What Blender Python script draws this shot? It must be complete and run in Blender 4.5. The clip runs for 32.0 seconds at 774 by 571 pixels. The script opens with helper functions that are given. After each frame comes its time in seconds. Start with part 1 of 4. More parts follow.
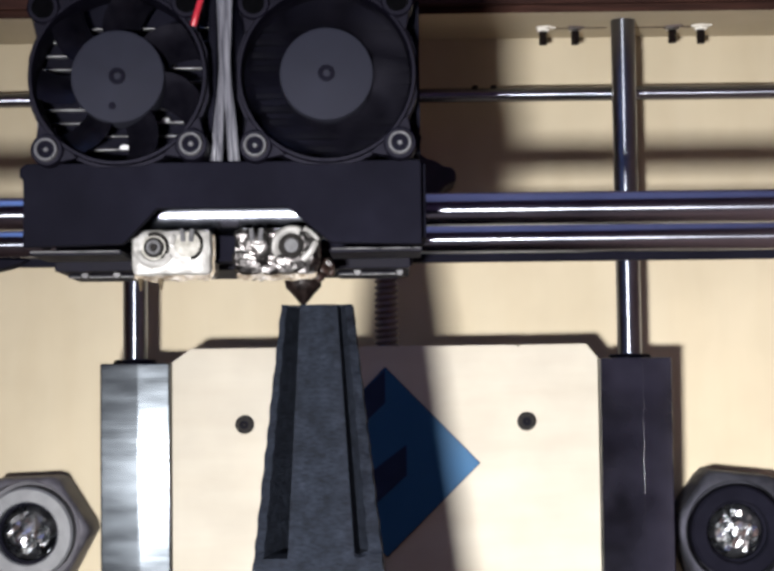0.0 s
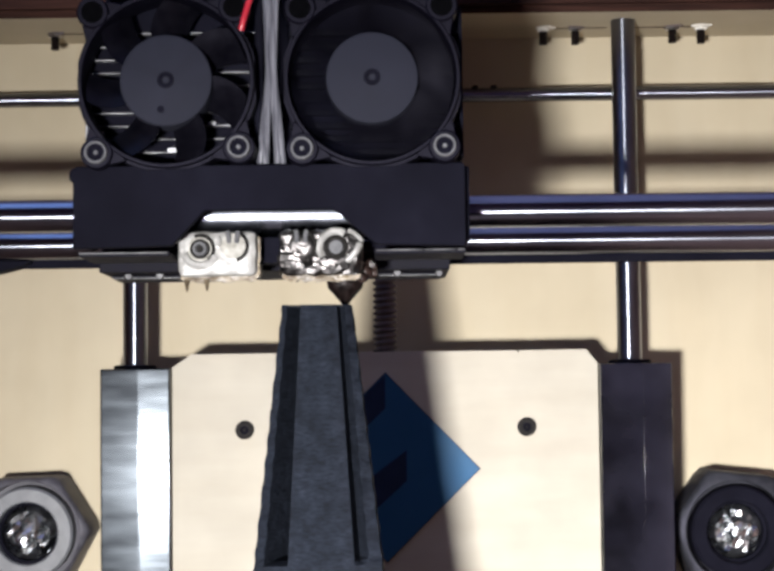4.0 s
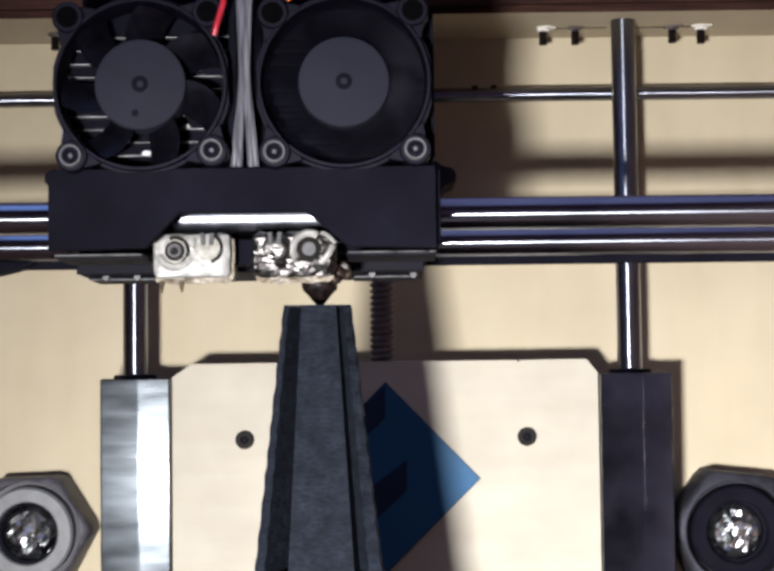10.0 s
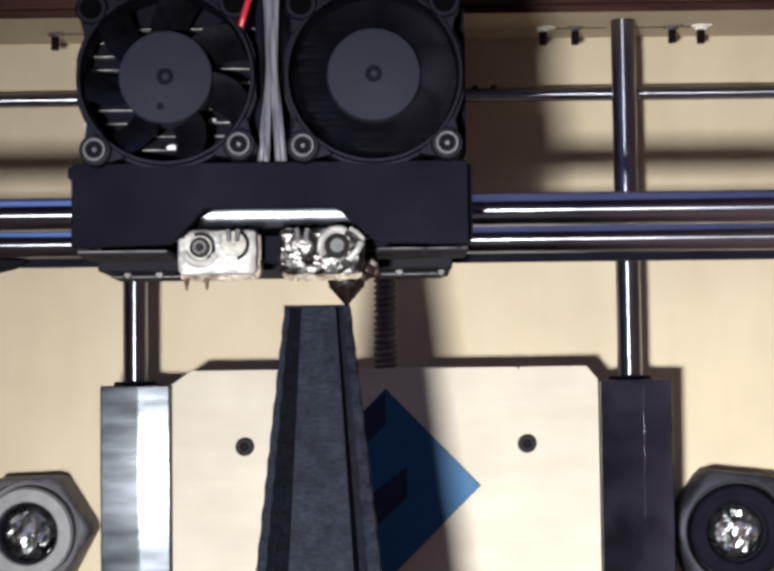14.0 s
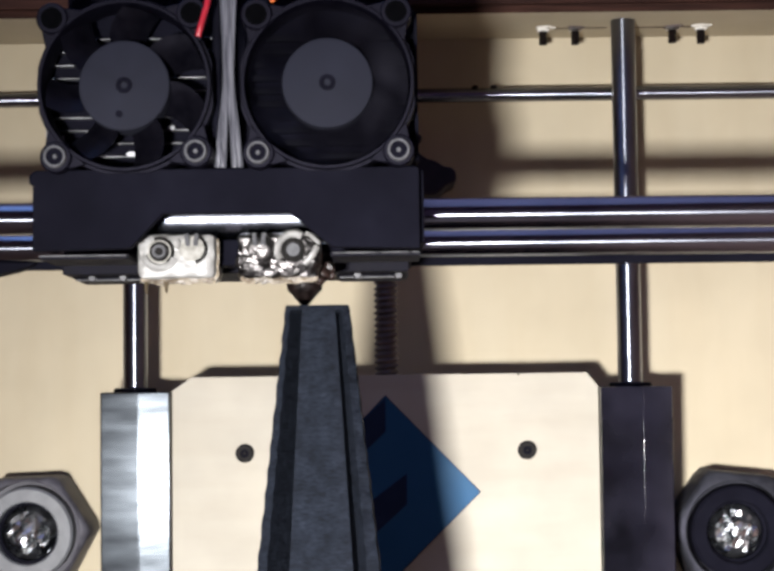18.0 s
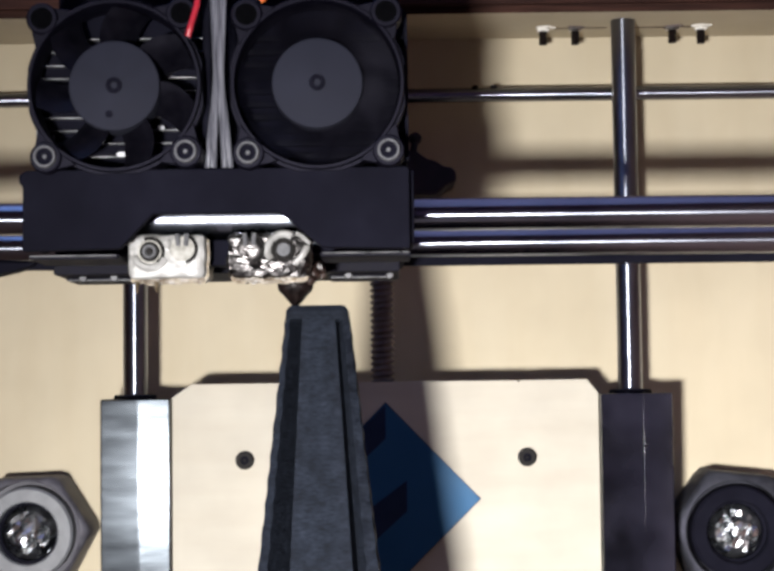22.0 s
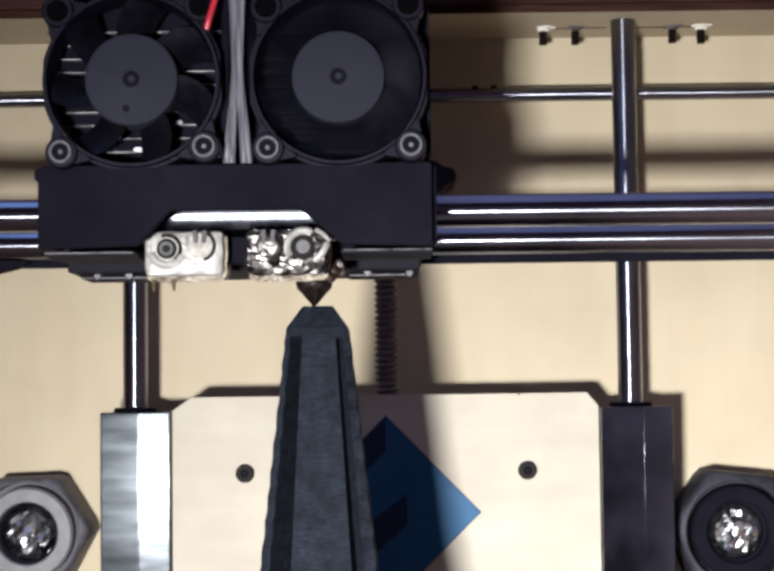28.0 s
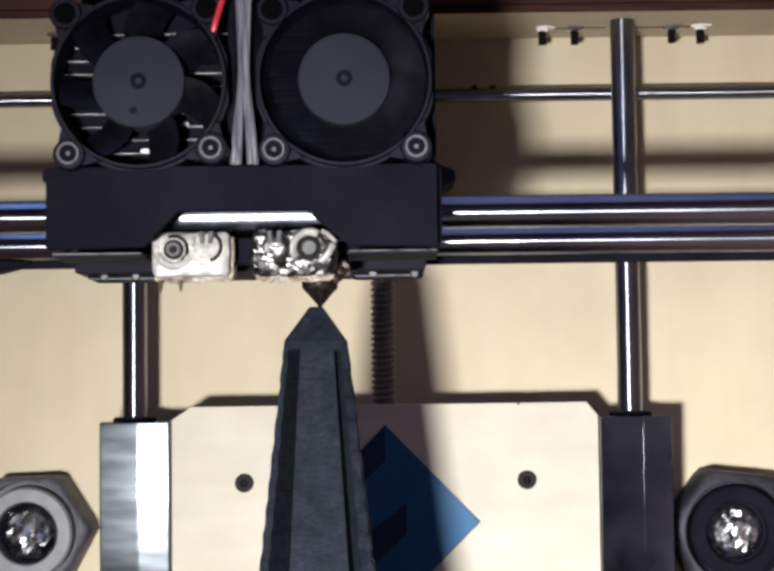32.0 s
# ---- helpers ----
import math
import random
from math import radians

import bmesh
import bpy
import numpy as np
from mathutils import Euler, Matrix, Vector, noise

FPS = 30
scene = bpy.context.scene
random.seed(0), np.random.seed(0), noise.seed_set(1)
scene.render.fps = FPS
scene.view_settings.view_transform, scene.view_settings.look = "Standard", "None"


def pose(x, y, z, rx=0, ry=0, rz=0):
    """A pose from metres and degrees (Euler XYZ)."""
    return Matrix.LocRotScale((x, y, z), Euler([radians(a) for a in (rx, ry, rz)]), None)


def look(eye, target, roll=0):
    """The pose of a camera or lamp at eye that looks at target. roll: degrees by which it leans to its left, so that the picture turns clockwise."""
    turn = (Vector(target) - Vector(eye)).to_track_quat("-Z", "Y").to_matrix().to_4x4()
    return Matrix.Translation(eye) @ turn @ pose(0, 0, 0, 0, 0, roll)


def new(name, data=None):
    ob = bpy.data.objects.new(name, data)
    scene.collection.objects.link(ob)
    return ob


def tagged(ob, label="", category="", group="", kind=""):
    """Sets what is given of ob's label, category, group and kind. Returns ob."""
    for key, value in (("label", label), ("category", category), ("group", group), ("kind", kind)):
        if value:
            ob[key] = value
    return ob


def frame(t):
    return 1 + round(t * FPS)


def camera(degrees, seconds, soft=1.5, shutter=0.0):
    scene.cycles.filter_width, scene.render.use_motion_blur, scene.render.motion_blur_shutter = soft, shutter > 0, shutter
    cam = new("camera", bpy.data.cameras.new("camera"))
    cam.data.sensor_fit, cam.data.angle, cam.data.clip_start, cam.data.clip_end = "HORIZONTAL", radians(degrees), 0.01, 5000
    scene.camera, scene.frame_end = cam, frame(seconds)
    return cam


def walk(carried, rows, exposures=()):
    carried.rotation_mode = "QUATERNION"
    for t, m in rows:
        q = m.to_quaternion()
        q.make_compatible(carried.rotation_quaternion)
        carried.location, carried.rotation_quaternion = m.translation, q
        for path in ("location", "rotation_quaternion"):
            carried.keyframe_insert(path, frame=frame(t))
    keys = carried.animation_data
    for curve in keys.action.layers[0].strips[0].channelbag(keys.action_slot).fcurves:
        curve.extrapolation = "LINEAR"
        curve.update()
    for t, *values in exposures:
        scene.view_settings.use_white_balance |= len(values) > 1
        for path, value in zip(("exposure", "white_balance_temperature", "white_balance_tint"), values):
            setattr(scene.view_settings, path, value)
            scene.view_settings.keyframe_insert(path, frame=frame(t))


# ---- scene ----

# The plan, in metres: x to the right, y away from the camera, z up from the machine's floor plate.
EYE = (0.0, 0.0, 0.2)
cam = camera(25.75, 32.0, 3.3, 0.5)
LOOK = pose(*EYE, 93.7, 0, 0) @ pose(0, 0, 0, 0, 0, -0.68)
LAST = pose(0.0012, 0.0, 0.2, 93.7, 0, 0.1) @ pose(0, 0, 0, 0, 0, -0.68)
walk(cam, [(0.0, LOOK), (31.4, LOOK), (32.0, LAST)], [(0.0, 0.07), (2.0, 0.05), (7.0, 0.0), (32.0, 0.0)])

# ---- light ----
world = bpy.data.worlds.new("room_light")
scene.world = world
world.use_nodes = True
world.node_tree.nodes["Background"].inputs[0].default_value = (0.55, 0.65, 0.9, 1)
world.node_tree.nodes["Background"].inputs[1].default_value = 0.12


def area_lamp(name, eye, target, size, watts, colour):
    data = bpy.data.lights.new(name, "AREA")
    data.shape, data.size, data.energy, data.color = "DISK", size, watts, colour
    ob = new(name, data)
    ob.matrix_basis = look(eye, target)
    return ob


# a small work lamp beside and below the camera
torch = bpy.data.lights.new("work_lamp", "AREA")
torch.shape, torch.size, torch.size_y, torch.spread = "RECTANGLE", 0.041, 0.029, radians(66)
torch.energy, torch.color = 2.2, (0.975, 0.965, 0.962)
new("work_lamp", torch).matrix_basis = look((-0.097, -0.17, 0.122), (0.085, 0.56, 0.048))
# an added overhead fill that lifts the shadows, and cool daylight from above on one side
area_lamp("overhead_fill", (0.0, 0.36, 0.96), (0.0, 0.36, 0.0), 1.1, 1.85, (0.4, 0.47, 0.9))
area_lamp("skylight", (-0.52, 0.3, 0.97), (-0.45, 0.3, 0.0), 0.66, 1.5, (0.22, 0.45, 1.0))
scene.view_settings.exposure = 0.0


# ---- materials ----
def material(name, colour, rough=0.5, metal=0.0, spec=0.5):
    m = bpy.data.materials.new(name)
    m.use_nodes = True
    b = m.node_tree.nodes["Principled BSDF"]
    b.inputs["Base Color"].default_value = (*colour, 1)
    b.inputs["Roughness"].default_value = rough
    b.inputs["Metallic"].default_value = metal
    b.inputs["Specular IOR Level"].default_value = spec
    return m


def grain(m, size, stretch, low, high, bump=0.0, detail=6.0, rough=None, second=None):
    """Noise between two colours at a real size, with relief and varied gloss; second: a coarser mottling (size, low, high factor)."""
    nt = m.node_tree
    b = nt.nodes["Principled BSDF"]
    tc = nt.nodes.new("ShaderNodeTexCoord")
    mp = nt.nodes.new("ShaderNodeMapping")
    mp.inputs["Scale"].default_value = stretch
    nt.links.new(tc.outputs["Object"], mp.inputs["Vector"])
    n = nt.nodes.new("ShaderNodeTexNoise")
    n.inputs["Scale"].default_value, n.inputs["Detail"].default_value = 1.0 / size, detail
    nt.links.new(mp.outputs[0], n.inputs["Vector"])
    r = nt.nodes.new("ShaderNodeValToRGB")
    r.color_ramp.elements[0].position, r.color_ramp.elements[1].position = 0.3, 0.7
    r.color_ramp.elements[0].color, r.color_ramp.elements[1].color = (*low, 1), (*high, 1)
    nt.links.new(n.outputs["Fac"], r.inputs[0])
    colour = r.outputs[0]
    if second:
        n2 = nt.nodes.new("ShaderNodeTexNoise")
        n2.inputs["Scale"].default_value, n2.inputs["Detail"].default_value = 1.0 / second[0], 3.0
        nt.links.new(tc.outputs["Object"], n2.inputs["Vector"])
        mr = nt.nodes.new("ShaderNodeMapRange")
        mr.inputs[1].default_value, mr.inputs[2].default_value = 0.3, 0.7
        mr.inputs[3].default_value, mr.inputs[4].default_value = second[1], second[2]
        nt.links.new(n2.outputs["Fac"], mr.inputs[0])
        mx = nt.nodes.new("ShaderNodeVectorMath")
        mx.operation = "SCALE"
        nt.links.new(colour, mx.inputs[0])
        nt.links.new(mr.outputs[0], mx.inputs["Scale"])
        colour = mx.outputs[0]
    nt.links.new(colour, b.inputs["Base Color"])
    if rough:
        mr = nt.nodes.new("ShaderNodeMapRange")
        mr.inputs[1].default_value, mr.inputs[2].default_value = 0.3, 0.7
        mr.inputs[3].default_value, mr.inputs[4].default_value = rough
        nt.links.new(n.outputs["Fac"], mr.inputs[0])
        nt.links.new(mr.outputs[0], b.inputs["Roughness"])
    if bump:
        bp = nt.nodes.new("ShaderNodeBump")
        bp.inputs["Strength"].default_value, bp.inputs["Distance"].default_value = 1.0, bump
        nt.links.new(n.outputs["Fac"], bp.inputs["Height"])
        nt.links.new(bp.outputs[0], b.inputs["Normal"])
    return m


PLY = grain(material("plywood", (0.432, 0.37, 0.266), 0.7, 0, 0.15), 0.02, (1.5, 1, 0.3), (0.419, 0.357, 0.253), (0.445, 0.385, 0.28), 0.00003, 7, None, (0.035, 0.93, 1.05))
# unseen floor panel: a dark tone that limits bounce and the rods' reflections
FLOOR_BOUNCE = grain(material("dark_bounce_floor", (0.07, 0.053, 0.052), 0.7), 0.02, (2, 1, 0.3), (0.055, 0.042, 0.041), (0.085, 0.064, 0.063), 0.00004, 5)
# unseen side panels: a reddish tone chosen for the light they bounce into shadows
PANEL_BOUNCE = grain(material("reddish_bounce_panel", (0.235, 0.15, 0.135), 0.7, 0, 0.15), 0.02, (1.5, 1, 0.3), (0.206, 0.131, 0.118), (0.264, 0.169, 0.152), 0.00004, 6, None, (0.05, 0.9, 1.08))
PLY_PALE = grain(material("pale_plywood", (0.41, 0.374, 0.312), 0.7, 0, 0.15), 0.018, (0.35, 1, 2.2), (0.383, 0.347, 0.284), (0.418, 0.384, 0.322), 0.00003, 7, None, (0.022, 0.92, 1.05))
CHAR = grain(material("charred_edge", (0.03, 0.011, 0.008), 0.8, 0, 0.15), 0.004, (0.15, 1, 4), (0.012, 0.005, 0.004), (0.05, 0.02, 0.014), 0.0001)
BLACK = grain(material("black_plastic", (0.0041, 0.0041, 0.0072), 0.85, 0, 0.08), 0.004, (1, 1, 1), (0.0031, 0.003, 0.0058), (0.0051, 0.0051, 0.0086), 0.00003, 5, (0.78, 0.9), (0.02, 0.75, 1.35))
DULLBLACK = grain(material("dull_black_plastic", (0.02, 0.016, 0.022), 0.8, 0, 0.2), 0.004, (1, 1, 1), (0.015, 0.012, 0.017), (0.026, 0.021, 0.028), 0.00004, 4, (0.7, 0.9))
FANBLACK = grain(material("fan_plastic", (0.0022, 0.002, 0.0044), 0.5, 0, 0.12), 0.002, (1, 1, 1), (0.0016, 0.0014, 0.0034), (0.003, 0.0027, 0.0056), 0.00002, 4, (0.42, 0.62))
BLADE = grain(material("blade_plastic", (0.0024, 0.0023, 0.0038), 0.42, 0, 0.12), 0.003, (1, 1, 1), (0.0016, 0.0015, 0.0028), (0.0032, 0.003, 0.0048), 0.00002, 4, (0.34, 0.48))
HUB = grain(material("hub_label", (0.0155, 0.0162, 0.0245), 0.8, 0, 0.1), 0.004, (1, 1, 1), (0.0142, 0.0148, 0.0225), (0.0168, 0.0176, 0.0265), 0.00002, 4, (0.74, 0.86), (0.012, 0.92, 1.08))
GLOSS = grain(material("glossy_black_plastic", (0.004, 0.004, 0.006), 0.2, 0, 0.3), 0.006, (0.35, 0.35, 1.6), (0.004, 0.004, 0.006), (0.0065, 0.0065, 0.009), 0.00002, 5, (0.14, 0.2))
# the right arm's copy of GLOSS; its grey sheen is painted in as mottling
GLOSS_SHEEN = grain(material("black_plastic_painted_sheen", (0.004, 0.0038, 0.006), 0.12, 0, 0.3), 0.02, (0.6, 0.6, 1), (0.0034, 0.0032, 0.0052), (0.0048, 0.0045, 0.007), 0, 3, (0.09, 0.14), (0.026, 0.4, 4.2))
GLOSS.node_tree.nodes["Principled BSDF"].inputs["Specular Tint"].default_value = (0.8, 0.9, 1.0, 1)
RUBBER = grain(material("nut_plastic", (0.021, 0.0215, 0.026), 0.55, 0, 0.15), 0.003, (1, 1, 1), (0.016, 0.0165, 0.0205), (0.026, 0.0265, 0.0315), 0.00003, 4, (0.42, 0.6), (0.01, 0.75, 1.25))
GREYNUT = grain(material("grey_nut_plastic", (0.062, 0.059, 0.071), 0.5, 0, 0.3), 0.003, (1, 1, 1), (0.05, 0.047, 0.058), (0.076, 0.073, 0.086), 0.00004, 4, (0.45, 0.62), (0.012, 0.8, 1.15))
GREYRING = grain(material("grey_tube", (0.105, 0.107, 0.117), 0.45, 0, 0.35), 0.004, (1, 1, 1), (0.085, 0.087, 0.096), (0.125, 0.128, 0.139), 0.00003, 4)
FOIL = grain(material("crumpled_foil", (0.6, 0.6, 0.62), 0.26, 1.0), 0.006, (1, 1, 1), (0.5, 0.52, 0.54), (0.72, 0.74, 0.76), 0.0003, 2, (0.2, 0.36))
TAPE = grain(material("insulating_tape", (0.14, 0.133, 0.13), 0.38, 1.0), 0.0035, (1, 1, 1), (0.06, 0.055, 0.054), (0.2, 0.19, 0.188), 0.0009, 3, (0.26, 0.5), (0.005, 0.45, 1.15))
AMBER = grain(material("amber_film", (0.2, 0.15, 0.09), 0.45, 0, 0.3), 0.0025, (1, 1, 1), (0.06, 0.038, 0.02), (0.27, 0.22, 0.15), 0.0004, 4, (0.25, 0.45), (0.006, 0.6, 1.2))
TAPE_WHITE = grain(material("pale_tape", (0.36, 0.355, 0.34), 0.5, 0.15, 0.4), 0.004, (1, 1, 1), (0.24, 0.232, 0.22), (0.43, 0.425, 0.415), 0.0010, 3, (0.4, 0.6), (0.007, 0.7, 1.1))
SOOT = grain(material("sooted_brass", (0.007, 0.0042, 0.004), 0.5, 0.2, 0.25), 0.0018, (1, 1, 1), (0.003, 0.0019, 0.0019), (0.012, 0.007, 0.0062), 0.0003, 5, (0.35, 0.6))
CHARTAPE = grain(material("scorched_tape", (0.07, 0.05, 0.03), 0.8, 0, 0.1), 0.003, (1, 1, 1), (0.025, 0.017, 0.010), (0.11, 0.085, 0.055), 0.0003, 4)
OXIDE = grain(material("black_oxide", (0.012, 0.011, 0.0105), 0.7, 0, 0.1), 0.002, (1, 1, 1), (0.006, 0.0055, 0.0055), (0.02, 0.018, 0.017), 0.00005, 4, (0.6, 0.8))
RINGSTEEL = grain(material("worn_screw", (0.095, 0.095, 0.102), 0.6, 0.1, 0.3), 0.002, (1, 1, 1), (0.065, 0.065, 0.07), (0.13, 0.13, 0.138), 0.00003, 4, (0.55, 0.75))
PRINT = grain(material("grey_filament", (0.0088, 0.0109, 0.0162), 0.85, 0, 0.08), 0.0009, (0.6, 0.6, 1.6), (0.0038, 0.005, 0.0084), (0.0134, 0.0165, 0.0242), 0.00016, 7, (0.7, 0.9), (0.0035, 0.7, 1.3))
BLUE = grain(material("blue_film", (0.014, 0.075, 0.165), 0.55, 0, 0.2), 0.02, (1, 1, 1), (0.012, 0.07, 0.155), (0.016, 0.08, 0.175), 0, 3, (0.5, 0.6))
NAVY = grain(material("navy_ink", (0.0104, 0.0208, 0.052), 0.6, 0, 0.15), 0.01, (1, 1, 1), (0.0091, 0.0182, 0.0442), (0.013, 0.0247, 0.0598), 0, 3)
DARKSTEEL = grain(material("dark_steel", (0.115, 0.09, 0.09), 0.55, 0.2), 0.003, (1, 1, 1), (0.085, 0.066, 0.066), (0.15, 0.12, 0.12), 0.00005, 4)
ZINC = grain(material("zinc_steel", (0.5, 0.5, 0.5), 0.3, 1.0), 0.003, (1, 1, 1), (0.42, 0.42, 0.42), (0.6, 0.6, 0.58), 0.00005, 4)
ALU = grain(material("grey_aluminium", (0.3, 0.3, 0.31), 0.35, 1.0), 0.004, (1, 1, 1), (0.24, 0.24, 0.25), (0.38, 0.38, 0.4), 0.00003, 4)
SMOKE = grain(material("smoked_acrylic", (0.0065, 0.006, 0.0105), 0.7, 0, 0.1), 0.006, (1, 1, 1), (0.004, 0.0036, 0.0068), (0.0095, 0.009, 0.0145), 0.00012, 4, (0.6, 0.8))
VOID = grain(material("hole_shade_plastic", (0.0009, 0.0009, 0.0013), 0.9, 0, 0.03), 0.002, (1, 1, 1), (0.0006, 0.0006, 0.0009), (0.0012, 0.0012, 0.0017), 0, 3)
BURNT = grain(material("burnt_plastic", (0.02, 0.011, 0.009), 0.4, 0, 0.4), 0.002, (1, 1, 1), (0.008, 0.005, 0.0045), (0.035, 0.019, 0.015), 0.0003, 4, (0.3, 0.5))
# pale grey of the painted highlights on the lips, also on the plate screws
EDGE_GLINT = grain(material("edge_glint_grey", (0.03, 0.029, 0.034), 0.35, 0, 0.5), 0.004, (1, 1, 1), (0.008, 0.008, 0.01), (0.055, 0.053, 0.06), 0.0002, 4, (0.25, 0.5))
WHITEPL = material("white_plastic", (0.75, 0.72, 0.66), 0.45)
ORANGE = material("orange_insulation", (0.55, 0.12, 0.02), 0.4)
RED = grain(material("red_insulation", (0.38, 0.016, 0.03), 0.35), 0.004, (1, 1, 1), (0.3, 0.012, 0.024), (0.42, 0.02, 0.034), 0.00003, 3)
SLEEVE = grain(material("grey_sleeve", (0.1, 0.1, 0.118), 0.22, 0, 0.8), 0.0016, (3, 3, 0.1), (0.04, 0.04, 0.05), (0.16, 0.16, 0.185), 0.0003, 4, (0.1, 0.24))
CERAMIC = grain(material("heater_ceramic", (0.32, 0.3088, 0.288), 0.7, 0, 0.2), 0.002, (1, 1, 1), (0.208, 0.1984, 0.176), (0.4, 0.3888, 0.3584), 0.0003, 4)
# unseen walls, tinted pink so that their bounce warms the shadows
ROOM_BOUNCE = grain(material("room_bounce_tint", (0.74, 0.52, 0.57), 0.8), 0.3, (1, 1, 1), (0.71, 0.5, 0.545), (0.77, 0.54, 0.595), 0, 3)
# unseen worktop, its tone set by what the rods reflect and the shadow fill
WALNUT = grain(material("dark_table_wood", (0.075, 0.064, 0.072), 0.85, 0, 0.1), 0.03, (0.2, 2, 2), (0.058, 0.05, 0.056), (0.095, 0.08, 0.09), 0.0001, 6)


def along(m, axis):
    """Ground steel: its shine is drawn out along the bar."""
    nt = m.node_tree
    b = nt.nodes["Principled BSDF"]
    t = nt.nodes.new("ShaderNodeTangent")
    t.direction_type, t.axis = "RADIAL", axis
    nt.links.new(t.outputs[0], b.inputs["Tangent"])
    b.inputs["Anisotropic"].default_value, b.inputs["Anisotropic Rotation"].default_value = 0.96, 0.25
    return m


def ground_steel(name, axis):
    gloss = (0.29, 0.33) if axis == "Z" else (0.2, 0.25)
    tone = 0.72 if axis == "Z" else 0.82
    low, high = ([c * tone for c in rgb] for rgb in ((0.25, 0.265, 0.32), (0.32, 0.335, 0.39)))
    return along(grain(material(name, low, 0.24, 1.0), 0.006, (0.3, 0.3, 0.3), low, high, 0, 3, gloss), axis)


STEEL_BEARING = grain(material("bearing_steel", (0.2, 0.21, 0.25), 0.2, 1.0), 0.006, (1, 1, 1), (0.17, 0.18, 0.215), (0.23, 0.24, 0.28), 0, 3, (0.18, 0.22))
for m in (BLACK, FANBLACK, BLADE, RUBBER):
    m.node_tree.nodes["Principled BSDF"].inputs["Specular Tint"].default_value = (0.78, 0.76, 1.0, 1)
STEEL_Z, STEEL_X = ground_steel("ground_steel_upright", "Z"), ground_steel("ground_steel_level", "X")

# two copies of the fins: broken glints painted on one, shade on the other
GLINT_FIN = grain(material("glinting_fin", (0.3, 0.3, 0.31), 0.4, 0.7), 0.005, (1, 1, 1), (0.03, 0.03, 0.034), (0.46, 0.46, 0.48), 0.00003, 4)
SHADED_FIN = grain(material("shaded_fin", (0.0055, 0.0055, 0.008), 0.85, 0, 0.05), 0.004, (1, 1, 1), (0.003, 0.003, 0.005), (0.008, 0.008, 0.011), 0.00003, 4)


# ---- mesh helpers ----
def mm(*v):
    return Vector([a / 1000.0 for a in v])


def part(name, bm, mat, parent=None, label="", smooth=False):
    me = bpy.data.meshes.new(name)
    bm.to_mesh(me)
    bm.free()
    for m in (mat if isinstance(mat, (list, tuple)) else [mat]):
        me.materials.append(m)
    if smooth:
        me.set_sharp_from_angle(angle=radians(38))
        for p in me.polygons:
            p.use_smooth = True
    ob = new(name, me)
    if parent:
        ob.parent = parent
    return tagged(ob, label)


def thing(name, label, category, at=(0, 0, 0), group="", kind=""):
    ob = new(name)
    ob.location = at
    ob.empty_display_size = 0.01
    return tagged(ob, label, category, group, kind)


def box(bm, lo, hi, bevel=0.0, mat=0):
    """An upright block between two corners, in millimetres, with its edges bevelled."""
    lo, hi = mm(*lo), mm(*hi)
    made = bmesh.ops.create_cube(bm, size=1.0, matrix=Matrix.Translation((lo + hi) / 2) @ Matrix.Diagonal((*(hi - lo), 1)))
    faces = list({f for v in made["verts"] for f in v.link_faces})
    if bevel:
        edges = list({e for f in faces for e in f.edges})
        out = bmesh.ops.bevel(bm, geom=edges, offset=bevel / 1000, segments=2, affect="EDGES", profile=0.5)
        faces = [f for f in bm.faces if f in set(out["faces"])] + [f for f in faces if f.is_valid]
    for f in faces:
        f.material_index = mat
    return bm


def rod(bm, a, b, r, seg=24, bevel=0.0, r2=None):
    """A round bar from a to b, in millimetres."""
    a, b = mm(*a), mm(*b)
    m = Matrix.Translation((a + b) / 2) @ (b - a).to_track_quat("Z", "Y").to_matrix().to_4x4()
    made = bmesh.ops.create_cone(bm, cap_ends=True, segments=seg, radius1=r / 1000, radius2=(r if r2 is None else r2) / 1000, depth=(b - a).length, matrix=m)
    if bevel:
        caps = {f for v in made["verts"] for f in v.link_faces if len(f.verts) > 4}
        bmesh.ops.bevel(bm, geom=list({e for f in caps for e in f.edges}), offset=bevel / 1000, segments=2, affect="EDGES", profile=0.5)
    return bm


def lathe(bm, profile, at, axis="-y", seg=40):
    """Turns (radius, along) pairs, in millimetres, round an axis."""
    turn = {"-y": Matrix.Rotation(radians(90), 4, "X"), "z": Matrix.Identity(4), "-z": Matrix.Rotation(radians(180), 4, "X")}[axis]
    m = Matrix.Translation(mm(*at)) @ turn
    rings = []
    for r, h in profile:
        if r <= 1e-6:
            rings.append([bm.verts.new(m @ mm(0, 0, h))])
        else:
            rings.append([bm.verts.new(m @ mm(r * math.cos(math.tau * i / seg), r * math.sin(math.tau * i / seg), h)) for i in range(seg)])
    for p, q in zip(rings, rings[1:]):
        for i in range(seg):
            j = (i + 1) % seg
            if len(p) == 1:
                bm.faces.new((p[0], q[i], q[j]))
            elif len(q) == 1:
                bm.faces.new((p[i], p[j], q[0]))
            else:
                bm.faces.new((p[i], p[j], q[j], q[i]))
    bmesh.ops.recalc_face_normals(bm, faces=bm.faces)
    return bm


